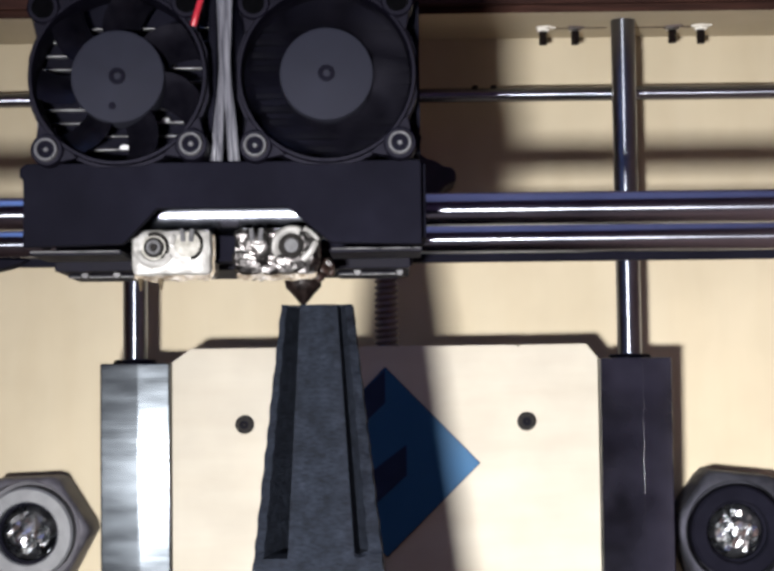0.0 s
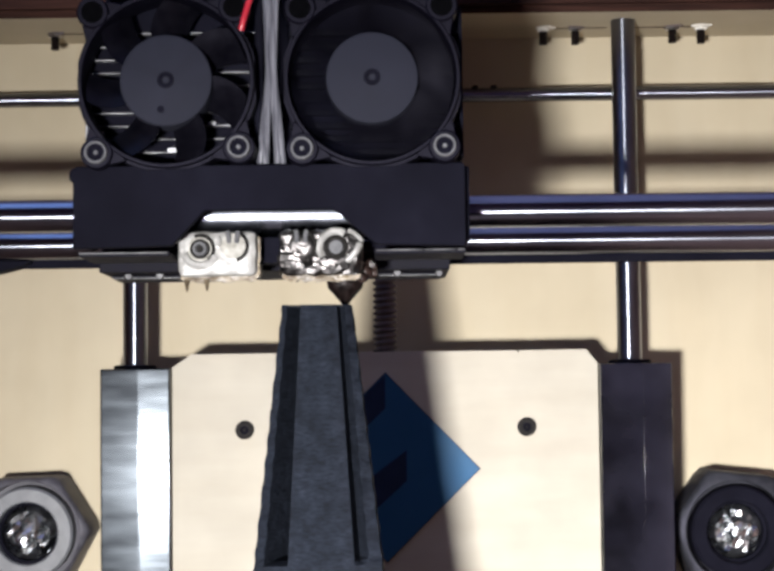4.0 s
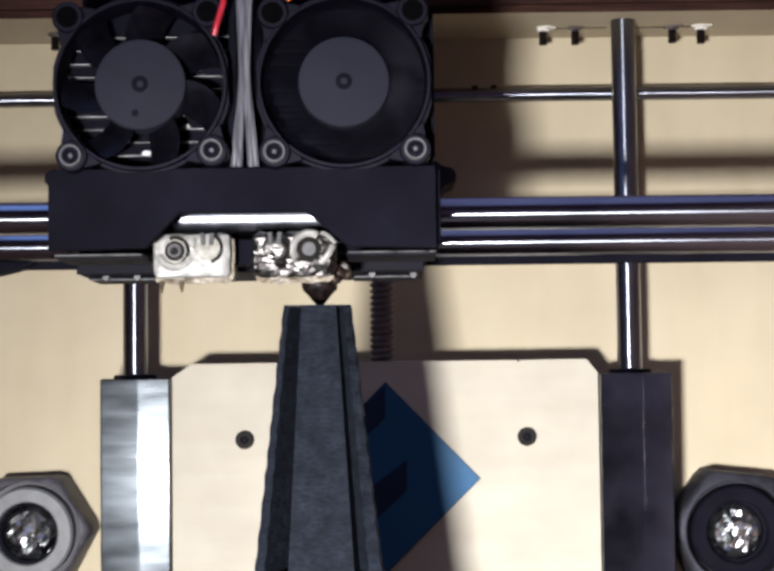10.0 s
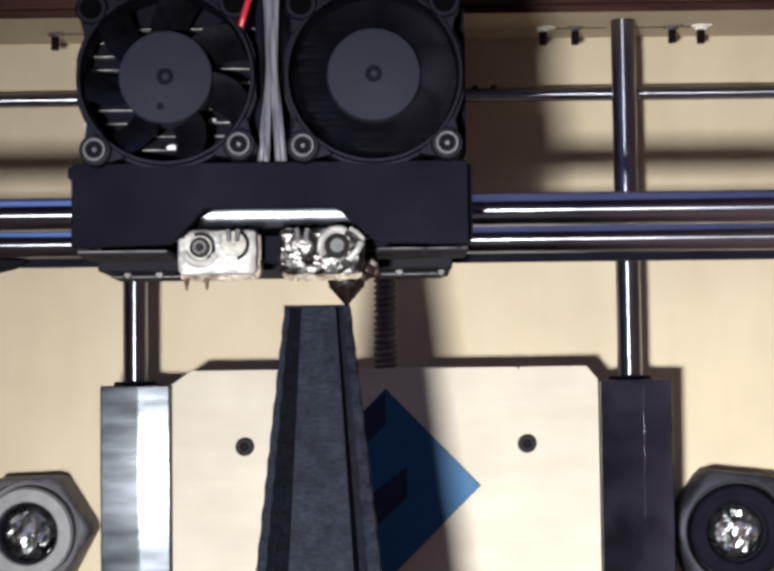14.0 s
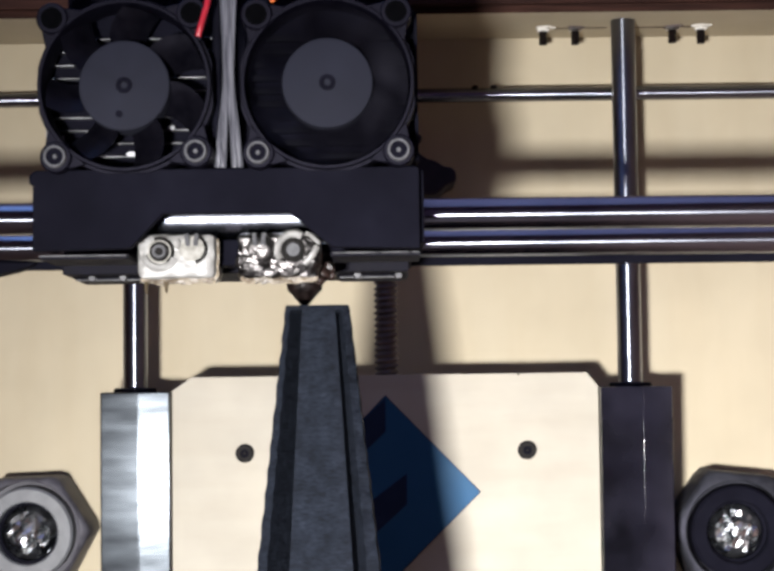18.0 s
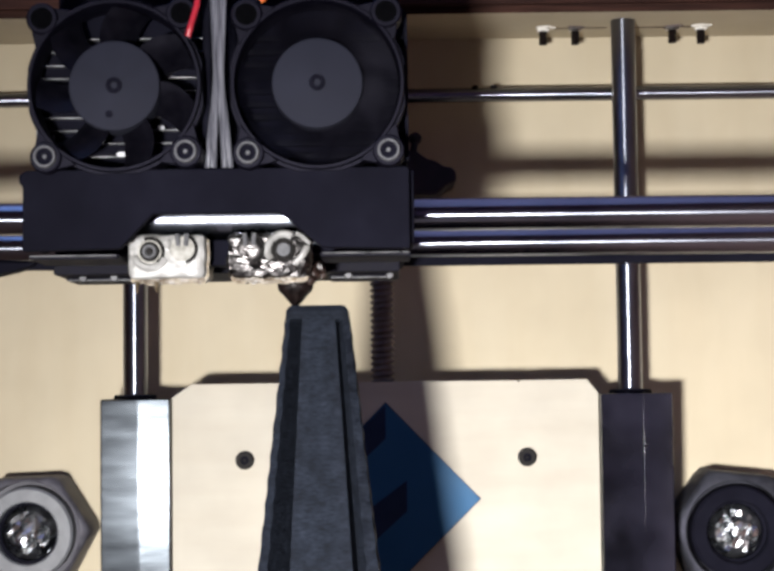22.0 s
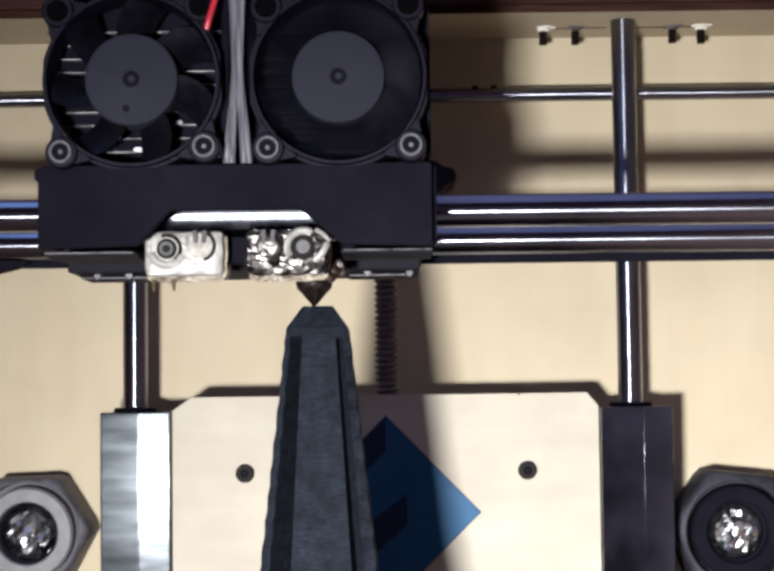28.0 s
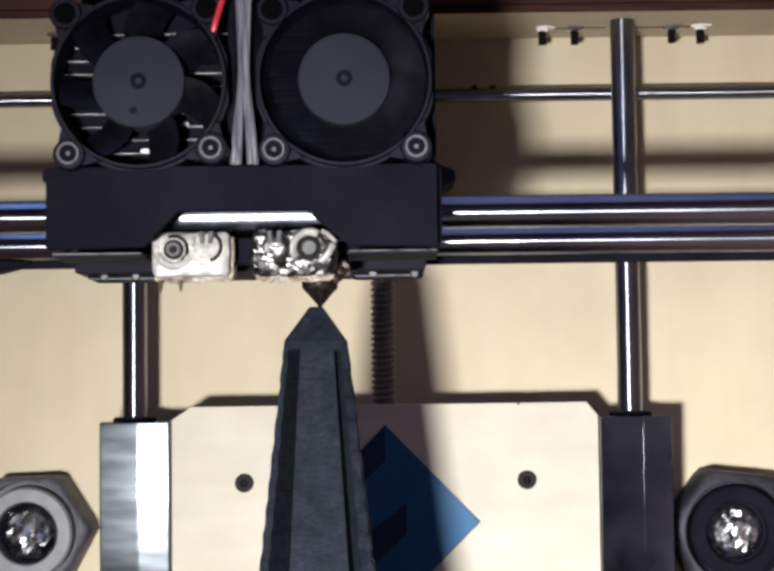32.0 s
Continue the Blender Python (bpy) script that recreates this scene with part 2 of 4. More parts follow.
def prism(bm, outline, lo, hi, plane="xz", bevel=0.0):
    """A flat outline, in millimetres, given thickness: in the xz plane from y lo to hi, or in the xy plane from z lo to hi."""
    put = (lambda a, b, c: mm(a, c, b)) if plane == "xz" else (lambda a, b, c: mm(a, b, c))
    f1 = bm.faces.new([bm.verts.new(put(a, b, lo)) for a, b in outline])
    out = bmesh.ops.extrude_face_region(bm, geom=[f1])
    moved = [v for v in out["geom"] if isinstance(v, bmesh.types.BMVert)]
    bmesh.ops.translate(bm, verts=moved, vec=put(0, 0, hi - lo))
    bmesh.ops.recalc_face_normals(bm, faces=bm.faces)
    if bevel:
        bmesh.ops.bevel(bm, geom=list(bm.edges), offset=bevel / 1000, segments=2, affect="EDGES", profile=0.5)
    return bm


def tube(bm, points, r, seg=10):
    """A bent wire through the points, in millimetres."""
    pts = [mm(*p) for p in points]
    fine = []
    for i in range(len(pts) - 1):
        p0, p1, p2, p3 = pts[max(i - 1, 0)], pts[i], pts[i + 1], pts[min(i + 2, len(pts) - 1)]
        for s in range(6):
            t = s / 6
            fine.append(0.5 * (2 * p1 + (p2 - p0) * t + (2 * p0 - 5 * p1 + 4 * p2 - p3) * t * t + (3 * p1 - p0 - 3 * p2 + p3) * t ** 3))
    fine.append(pts[-1])
    rings = []
    for i, p in enumerate(fine):
        way = (fine[min(i + 1, len(fine) - 1)] - fine[max(i - 1, 0)]).normalized()
        u = way.cross(Vector((0, 1, 0.3))).normalized()
        w = way.cross(u)
        rings.append([bm.verts.new(p + (u * math.cos(math.tau * k / seg) + w * math.sin(math.tau * k / seg)) * r / 1000) for k in range(seg)])
    for a, b in zip(rings, rings[1:]):
        for k in range(seg):
            bm.faces.new((a[k], a[(k + 1) % seg], b[(k + 1) % seg], b[k]))
    bm.faces.new(rings[0]), bm.faces.new(rings[-1][::-1])
    bmesh.ops.recalc_face_normals(bm, faces=bm.faces)
    return bm


def B():
    return bmesh.new()


# ---- the unseen room added round the machine ----
def room():
    tagged(part("floor", box(B(), (-700, -800, -35), (700, 900, -15)), WALNUT), "unseen worktop added under the printer, kept dark for the rods' reflections", "worktop", kind="structure")
    for name, lo, hi in (("ceiling", (-700, -800, 1000), (700, 900, 1020)),
                         ("wall_north", (-700, 900, -35), (700, 920, 1020)), ("wall_south", (-700, -820, -35), (700, -800, 1020)),
                         ("wall_west", (-720, -820, -35), (-700, 920, 1020)), ("wall_east", (700, -820, -35), (720, 920, 1020))):
        tagged(part(name, box(B(), lo, hi), ROOM_BOUNCE), "plain unseen surface added round the machine, pinkish for its bounce light", "room", kind="structure")


room()


# ---- the machine's case ----
def case():
    c = thing("printer_case", "light plywood printer case with charred laser-cut edges", "printer case", kind="structure")
    part("floor_panel", box(B(), (-166, 240, -15), (166, 592, 0), 0.3), FLOOR_BOUNCE, c)
    # the rear panel, bored through for the two spool holders
    bm = B()
    box(bm, (-160, 580, 0.5), (160, 586, 345))
    part("rear_panel", bm, PLY, c)
    # side panels out of view, added as reddish reflectors
    for x in (-166, 160):
        part("side_panel", box(B(), (x, 240, 0), (x + 6, 592, 345), 0.3), PANEL_BOUNCE, c, "unseen side panel, toned reddish to tint the shadow fill")
    # the shelf that carries the upper ends of the upright guide rods
    bm = B()
    box(bm, (-160, 540.5, 322.7), (160, 579.9, 328.7), 0.15)
    for f in bm.faces:
        f.material_index = 1 if f.normal.y < -0.5 else 0
    part("rod_shelf", bm, [PLY, CHAR], c, "plywood shelf with a charred front edge")
    part("upper_rail", box(B(), (-160, 537.6, 325.2), (160, 540.3, 345), 0.2), CHAR, c, "dark reddish-brown rail above the shelf")
    for x0, x1 in ((53.5, 75.0), (83.0, 108.0), (-112.5, -96.0)):
        part("cut_line", box(B(), (x0, 563.6, 322.55), (x1, 564.4, 322.75)), CHAR, c, "charred cut line")


case()


def shelf_screw(x, y, length, white):
    s = thing("shelf_screw", "dark screw end with a pale nut under the plywood shelf", "screw", mm(x, y, 322.7), "screws under the shelf")
    bm = B()
    n = 9
    prof = [(0.0, -length)]
    for i in range(n * 2):
        prof.append((1.5 if i % 2 else 1.22, -length + 0.15 + (length - 0.2) * i / (n * 2)))
    prof += [(1.3, -0.05), (0, 0)]
    part("thread", lathe(bm, [(r, h) for r, h in prof], (0, 0, 0), "z", 16), SOOT, s, "dark threaded end")
    bm = B()
    rod(bm, (0, 0, -1.2), (0, 0, 0), 2.2 if white else 2.4, 6, 0.3)
    part("nut", bm, WHITEPL if white else ZINC, s, "pale nut")
    rs = random.Random(int(x * 10))
    ring = []
    for k in range(9):
        q, r = math.tau * k / 9, rs.uniform(1.8, 4.6)
        ring.append((r * math.cos(q) + rs.uniform(-1, 1), 0.7 * r * math.sin(q) - 2.0))
    part("scrap", prism(B(), ring, -0.5, -0.05, "xy"), WHITEPL if white else DARKSTEEL, s, "torn scrap of white tape" if white else "dark smear of glue")


for sx, sy, sl, sw in ((53.6, 564, 5.8, 1), (64.4, 564, 5.8, 0), (97.1, 564, 5.6, 0), (106.7, 564, 5.9, 1), (-110.8, 564, 5.6, 0)):
    shelf_screw(sx, sy, sl, sw)


# ---- guide rods, lead screw, shaft ----
def guide_rod(x):
    g = thing("guide_rod", "polished steel upright guide rod", "guide rod", mm(x, 553, 0), "upright guide rods")
    part("bar", rod(B(), (0, 0, 0), (0, 0, 322.7), 4, 48, 0.4), STEEL_Z, g, "", True)


guide_rod(78.9)
guide_rod(-82.4)


def lead_screw():
    s = thing("lead_screw", "dark steel lead screw with a coarse thread", "lead screw", mm(-1.0, 553, 0))
    bm = B()
    seg, pitch, turns = 20, 2.0, 150
    rows = []
    steps = 6
    for i in range(turns * steps + 1):
        ring = []
        for k in range(seg):
            ph = (i / steps - k / seg) % 1.0
            tri = abs(ph * 2 - 1)
            r = 3.05 + 0.95 * min(1.0, max(0.0, (tri - 0.25) * 2.2))
            a = math.tau * k / seg
            ring.append((r * math.cos(a) + 0.85, r * math.sin(a), i * pitch / steps + 4))
        rows.append([bm.verts.new(mm(*p)) for p in ring])
    for a, b in zip(rows, rows[1:]):
        for k in range(seg):
            bm.faces.new((a[k], a[(k + 1) % seg], b[(k + 1) % seg], b[k]))
    bm.faces.new(rows[0][::-1]), bm.faces.new(rows[-1])
    part("thread", bm, DARKSTEEL, s)
    part("foot", rod(B(), (0, 0, 0), (0, 0, 5), 6, 24, 0.5), ZINC, s)
    return s


LEAD = lead_screw()

shaft = thing("drive_shaft", "thin polished steel drive shaft across the rear wall", "shaft")
part("bar", rod(B(), (-160, 567.5, 300.9), (160, 567.5, 300.9), 2.4, 32), STEEL_X, shaft, "", True)
for sx in (30.5, 36.8):
    part("set_screw", rod(B(), (sx, 567, 302.8), (sx, 567, 304.0), 1.1, 12, 0.2), OXIDE, shaft, "small black set screw")


def spool_nut(x, z, turn, size, body_mat, ring_mat, bore):
    n = thing("spool_holder_nut", "large dark hexagonal plastic nut stuffed with silver foil", "nut", mm(x, 571, z), "spool holder nuts")
    bm = B()
    # the hexagon blends into a round chamfered face with a bore
    seg = 48

    def ring(kind, r, y):
        out = []
        r *= size if kind != "round" else 1.0
        for k in range(seg):
            a = math.tau * k / seg
            h = (a - radians(turn)) % (math.pi / 3) - math.pi / 6
            hexa = r * math.cos(math.pi / 6) / math.cos(h)
            rr = hexa if kind == "hex" else (min(hexa, r * 0.955) if kind == "mix" else r)
            out.append(bm.verts.new(mm(rr * math.cos(a), y, rr * math.sin(a))))
        return out

    rings = [ring("hex", 21.2, 9), ring("hex", 21.2, -9.2), ring("mix", 20.9, -10.6), ring("mix", 19.9, -11.4), ring("round", bore + 0.5, -11.6), ring("round", bore, -11.2), ring("round", bore - 0.1, -5.5), ring("round", 14.4, -5.2)]
    for a, b in zip(rings, rings[1:]):
        for k in range(seg):
            bm.faces.new((a[k], a[(k + 1) % seg], b[(k + 1) % seg], b[k]))
    bm.faces.new(rings[0])
    bmesh.ops.recalc_face_normals(bm, faces=bm.faces)
    part("hex_body", bm, body_mat, n, "dark hexagonal body", True)
    part("tube", lathe(B(), [(15.2, -8.8), (15.2, 11.6), (14.4, 12.4), (10.6, 12.4), (10.1, 11.8), (9.9, 2.0)], (0, 0, 0), "-y", 48), ring_mat, n, "threaded tube end", True)
    part("bore", lathe(B(), [(10.0, 9.0), (9.2, 8.6), (8.9, 1.0)], (0, 0, 0), "-y", 40), BLACK, n, "", True)
    # a crumpled wad of foil in the bore
    bm = B()
    rs = random.Random(int(x) + 7)
    grid = {}
    nn = 11
    for i in range(nn):
        for j in range(nn):
            u, v = 2 * i / (nn - 1) - 1, 2 * j / (nn - 1) - 1
            r, a = max(abs(u), abs(v)), math.atan2(v, u)
            px, pz = 8.8 * r * math.cos(a), 8.8 * r * math.sin(a)
            fold = 5.0 * abs(noise.noise(Vector((px * 0.22, pz * 0.16 + x, 0.4)))) + 1.6 * abs(noise.noise(Vector((px * 0.5 + 9, pz * 0.5, x)))) + rs.uniform(-0.35, 0.35)
            grid[i, j] = bm.verts.new(mm(px, -6.2 - 3.0 * (1 - r * r) - fold * (r < 0.99), pz))
    for i in range(nn - 1):
        for j in range(nn - 1):
            bm.faces.new((grid[i, j], grid[i + 1, j], grid[i + 1, j + 1], grid[i, j + 1]))
    bmesh.ops.recalc_face_normals(bm, faces=bm.faces)
    part("foil_wad", bm, FOIL, n, "crumpled silver foil")


spool_nut(-119.1, 156.0, 2, 0.99, GREYNUT, GREYRING, 17.0)
spool_nut(114.1, 153.8, -6, 1.05, RUBBER, BLACK, 16.6)


# ---- the bed carrier, which sinks as the print grows ----
def bed_carrier():
    c = thing("bed_carrier", "pale plywood bed carrier plate with glossy black bearing arms", "bed carrier", mm(0, 543, 211))
    out = [(-69.2, -125), (-69.2, 0.3), (-63.0, 4.5), (41.2, 4.6), (41.7, 3.9), (42.2, 4.6), (63.6, 4.7), (67.2, 0.3), (67.2, -125)]
    part("back_plate", prism(B(), out, 0, 6, "xz", 0.15), PLY_PALE, c)
    for x0, xm, x1 in ((-91.5, -79.3, -69.45), (67.45, 80.9, 90.2)):
        bm = B()
        a = [(x0, 0.0), (xm, 0.1), (x1, 0.75), (x1, 26), (x0, 26)] if x0 < 0 else [(x0, 0.17), (xm, 0.0), (x1, 0.32), (x1, 26), (x0, 26)]
        prism(bm, [(p, q - 5.0) for p, q in a], -125, 0, "xy", 0.5)
        for v in bm.verts:
            v.co.y -= 0.022 * v.co.z
        if x0 < 0:
            # the upper end is bent back a little so that its highlight dims
            for level in (-0.024, -0.013):
                bmesh.ops.bisect_plane(bm, geom=bm.verts[:] + bm.edges[:] + bm.faces[:], plane_co=(0, 0, level), plane_no=(0, 0, 1))
            for v in bm.verts:
                v.co.y += 0.016 * max(0.0, v.co.z + 0.024)
        shell = GLOSS if x0 < 0 else GLOSS_SHEEN
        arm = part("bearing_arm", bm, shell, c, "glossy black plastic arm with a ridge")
        sink = 0.1 if x0 < 0 else 0.0
        part("ridge", rod(B(), (xm, -2.29 + sink, -124.5), (xm, -5.01 + sink, -0.8) if x0 > 0 else (xm, -4.4, -26.0), 0.1, 12), shell, arm, "", True)
        part("rod_collar", lathe(B(), [(4.2, -1), (7.0, -1), (7.0, 0.9), (6.4, 1.4), (4.2, 1.4)], (-82.4 if x0 < 0 else 78.9, 10, 0), "z", 32), BLACK, arm)
    for x in (-46.0, 44.1):
        bm = B()
        lathe(bm, [(0, 0.9), (1.25, 0.9), (1.35, 1.7), (2.5, 1.7), (2.95, 1.3), (3.0, 0.0), (0, 0)], (x, 0, -19.9), "-y", 28)
        # faces inside the socket are painted blacker, as its shade
        for face in bm.faces:
            q = face.calc_center_median() - Vector(mm(x, 0, -19.9))
            face.material_index = 0 if math.hypot(q.x, q.z) > 0.0018 else 1
        bolt = part("bolt", bm, [OXIDE, BLACK], c, "dark bolt with shade painted into its socket", True)
        part("bolt_core", lathe(B(), [(0, 1.3), (0.4, 1.25), (0.55, 0.9)], (x, 0, -19.9), "-y", 16), OXIDE, bolt, "", True)
    sticker = part("diamond_sticker", prism(B(), [(-0.9, -2.3), (28.8, -33.0), (-0.9, -62.2), (-30.6, -32.2)], -0.6, 0), BLUE, c, "glossy blue diamond-shaped badge")
    part("badge_edge", prism(B(), [(-0.9, -1.9), (29.2, -33.0), (-0.9, -62.6), (-31.0, -32.2)], -0.3, 0), NAVY, sticker, "thin dark border")
    for out in ([(-7.9, -9.5), (-1.0, -2.9), (-1.0, -13.5), (-9.5, -21.5), (-16, -16)], [(5.6, -26.9), (5.6, -36.6), (-4.6, -45.8), (-12, -40)]):
        part("badge_shape", prism(B(), out, -0.75, -0.6), NAVY, sticker, "dark navy plain shape")
    part("platform", box(B(), (-100, -213, -125), (100, -5.2, -111), 1), BLACK, c, "black build platform")
    return c


BED = bed_carrier()


# ---- the printed tower ----
TOP0 = 0.2220          # height of the nozzle's tip
BASE = 0.100           # the platform's upper face at the start
AXIS = (-17.0, 416.5)  # the tower's axis


def tower_half(h):
    """Half the tower's width in millimetres at h above the level reached at the start."""
    if h > 9.8:
        return max(1.0, 7.62 - (h - 9.8) * 0.70)
    return 8.55 - 0.109 * h


def tower_section(h):
    """The tower's outline: a square with two deep grooves down its front and back and two shallow ones on its sides."""
    w = tower_half(h)
    open_ = 1.0
    if h > 7.0:
        open_ = max(0.0, 1 - (h - 7.0) / 0.8)
    if h < -58.5:
        open_ = max(0.0, 1 + (h + 58.5) / 1.2)
    wob = [0.13 * math.sin(h * 0.98 + q * 1.7 + 0.8 * math.sin(h * 0.21 + q)) + 0.07 * noise.noise(Vector((h * 0.9, q * 3.1, 0))) if h < 7.5 else 0.0 for q in range(4)]
    pts = []
    for q in range(4):
        deep = open_ * (0.95 * w if q % 2 == 0 else 0.6)
        a1, b1, b2, a2 = 0.85 * w, 0.47 * w, 0.57 * w, 0.8 * w
        if h > 9.8:
            a1, b1, b2, a2 = 0.69 * w, 0.39 * w, 0.50 * w, 0.89 * w
        step = (a2 - b2) * 0.36
        back = 1.4 * open_ if q % 2 else 0.0
        side = [(-w + back, -w), (-a1 + back * 0.2, -w + 0.06 * deep), (-a1 + back * 0.2 + 0.93 * (a1 - b1) * open_, -w + deep), (-b1 - 0.15, -w + deep), (-b1, -w), (b2, -w), (b2 + step, -w + deep * 0.45), (a2, -w + 0.03 * deep)]
        for k, (x, y) in enumerate(side):
            s = 1 + wob[q] / w if k in (0, 1, 7) else 1.0
            x, y = x * s, y * s
            for _ in range(q):
                x, y = -y, x
            pts.append((x, y))
    return pts


def loft(bm, heights, bottom):
    rings = [[bm.verts.new(mm(x, y, h - bottom)) for x, y in tower_section(h)] for h in heights]
    n = len(rings[0])
    for a, b in zip(rings, rings[1:]):
        for k in range(n):
            bm.faces.new((a[k], a[(k + 1) % n], b[(k + 1) % n], b[k]))
    bm.faces.new(rings[0][::-1]), bm.faces.new(rings[-1])
    return bm


def tower():
    t = thing("printed_tower", "dark grey printed plastic tower with grooved sides, still growing", "3d print", mm(*AXIS, 100))
    low = -(TOP0 - BASE) * 1000
    n = 150
    part("body", loft(B(), [low + (0 - low) * i / n for i in range(n + 1)], low), PRINT, t)
    slabs = []
    h = 0.0
    while h < 18.55:
        top = min(h + 0.5, 18.6)
        bm = loft(B(), [h - 0.02, (h + top) / 2, top], low)
        slabs.append((part("layer", bm, PRINT, t), top))
        h = top
    return t, slabs


TOWER, SLABS = tower()


# ---- the print head ----
HEAD = thing("print_head", "black dual print head with two cooling fans and taped heater blocks", "print head", mm(-20.4, 411.7, 222.0))


def fan(x, z, lean, sweep):
    # the housing: a square with a round duct, lugs at the corners
    bm = B()
    seg = 64
    depth = 10.0

    def ring(rad, y, square=False):
        out = []
        for k in range(seg):
            a = math.tau * (k + 0.5) / seg
            r = rad
            if square:
                c, s = abs(math.cos(a)), abs(math.sin(a))
                r = rad / max(c, s)
                r = min(r, 20.6)
            out.append(bm.verts.new(mm(r * math.cos(a), y, r * math.sin(a))))
        return out

    def skin(rs):
        for a, b in zip(rs, rs[1:]):
            for k in range(seg):
                bm.faces.new((a[k], a[(k + 1) % seg], b[(k + 1) % seg], b[k]))

    skin([ring(19.0, 2.2), ring(20, 2.2, True), ring(20, depth, True), ring(19.0, depth)])
    bmesh.ops.recalc_face_normals(bm, faces=bm.faces)
    f = part("cooling_fan", bm, FANBLACK, HEAD, "black square cooling fan")
    f.matrix_basis = pose(x / 1000, -0.0397, z / 1000, 0, lean, 0)
    bm = B()
    lip = 19.9
    skin([ring(18.9, depth), ring(18.9, 0.4), ring(19.1, 0), ring(19.75, 0), ring(lip, 0.3), ring(lip, 2.6)])
    bmesh.ops.recalc_face_normals(bm, faces=bm.faces)
    part("duct", bm, FANBLACK, f, "", True)
    for sx in (-1, 1):
        for sz in (-1, 1):
            d, e = math.radians(45), math.radians(17)
            web = []
            for q in (d - e, d + e):
                web.append((20.2 * math.cos(q) * sx, 20.2 * math.sin(q) * sz))
            web += [(16 * sx - 2.6 * sx, 16 * sz + 2.6 * sz), (16 * sx + 2.6 * sx, 16 * sz - 2.6 * sz)]
            part("web", prism(B(), web, 0.9, 3.2, "xz", 0.15), FANBLACK, f)
            bm = B()
            lathe(bm, [(0, 0.35), (3.3, 0.35), (3.62, 0.0), (3.62, -8)], (16 * sx, 0, 16 * sz), "-y", 28)
            part("lug", bm, FANBLACK, f, "", True)
            bm = B()
            lathe(bm, [(0, 1.4), (0.4, 1.4), (0.55, 1.0), (1.3, 1.0), (1.4, 1.4), (1.9, 1.5), (2.1, 1.9), (2.4, 1.9), (2.55, 1.6), (2.6, 0.35), (0, 0.35)], (16 * sx, 0, 16 * sz), "-y", 28)
            if sz < 0:
                # the recess faces are painted black for the shade in the socket
                for face in bm.faces:
                    c = face.calc_center_median()
                    face.material_index = 1 if 0.0005 < math.hypot(c.x - 0.016 * sx, c.z - 0.016 * sz) < 0.0018 else 0
                part("screw", bm, [RINGSTEEL, BLACK], f, "dull socket screw with shade painted into its recess", True)
            else:
                bm.free()
                bm = B()
                # a flat near-black disc painted as the shade inside an open hole
                lathe(bm, [(0, 0.45), (2.4, 0.45), (2.5, 0.36)], (16 * sx, 0, 16 * sz), "-y", 24)
                part("hole_shade_disc", bm, VOID, f, "dark disc drawn as the shade in an empty hole", True)
    # the hub with its swept blades
    hub = lathe(B(), [(0, -0.35), (1.0, -0.35), (1.5, -0.1), (2.2, -0.25), (9.6, -0.25), (10.3, -0.6), (10.5, -1.3), (10.5, -8.0), (0, -8.0)], (0, 0, 0), "-y", 56)
    rotor = part("rotor", hub, HUB, HEAD, "grey fan hub with swept black blades", True)
    rotor.matrix_basis = pose(x / 1000, -0.0397, z / 1000, 0, lean, 0)
    part("hub_ring", lathe(B(), [(0.8, -0.2), (0.9, 0.05), (1.7, 0.05), (1.9, -0.2)], (0, 0, 0), "-y", 28), BLACK, rotor, "dark ring at the hub's centre", True)
    for k in range(7):
        a0 = math.tau * k / 7 - 0.07
        bm = B()
        grid = []
        for i in range(6):
            r = 10.2 + (18.5 - 10.2) * i / 5
            row = []
            for j in range(6):
                s = j / 5
                ang = a0 + 0.30 * (i / 5) ** 1.5 + s * (sweep - 0.055 * i)
                front, back = (mm(r * math.cos(ang), 1.2 + 6.2 * s - 0.8 * math.sin(s * math.pi) + th, -r * math.sin(ang)) for th in (0.0, 0.7))
                row.append((bm.verts.new(front), bm.verts.new(back)))
            grid.append(row)
        for i in range(5):
            for j in range(5):
                q = (grid[i][j], grid[i + 1][j], grid[i + 1][j + 1], grid[i][j + 1])
                bm.faces.new([v[0] for v in q])
                bm.faces.new([v[1] for v in q][::-1])
        rim = [grid[i][0] for i in range(6)] + [grid[5][j] for j in range(1, 6)] + [grid[i][5] for i in range(4, -1, -1)] + [grid[0][j] for j in range(4, 0, -1)]
        for p, q in zip(rim, rim[1:] + rim[:1]):
            bm.faces.new((p[0], p[1], q[1], q[0]))
        bmesh.ops.recalc_face_normals(bm, faces=bm.faces)
        part("blade", bm, BLADE, rotor, "", True)
    return rotor


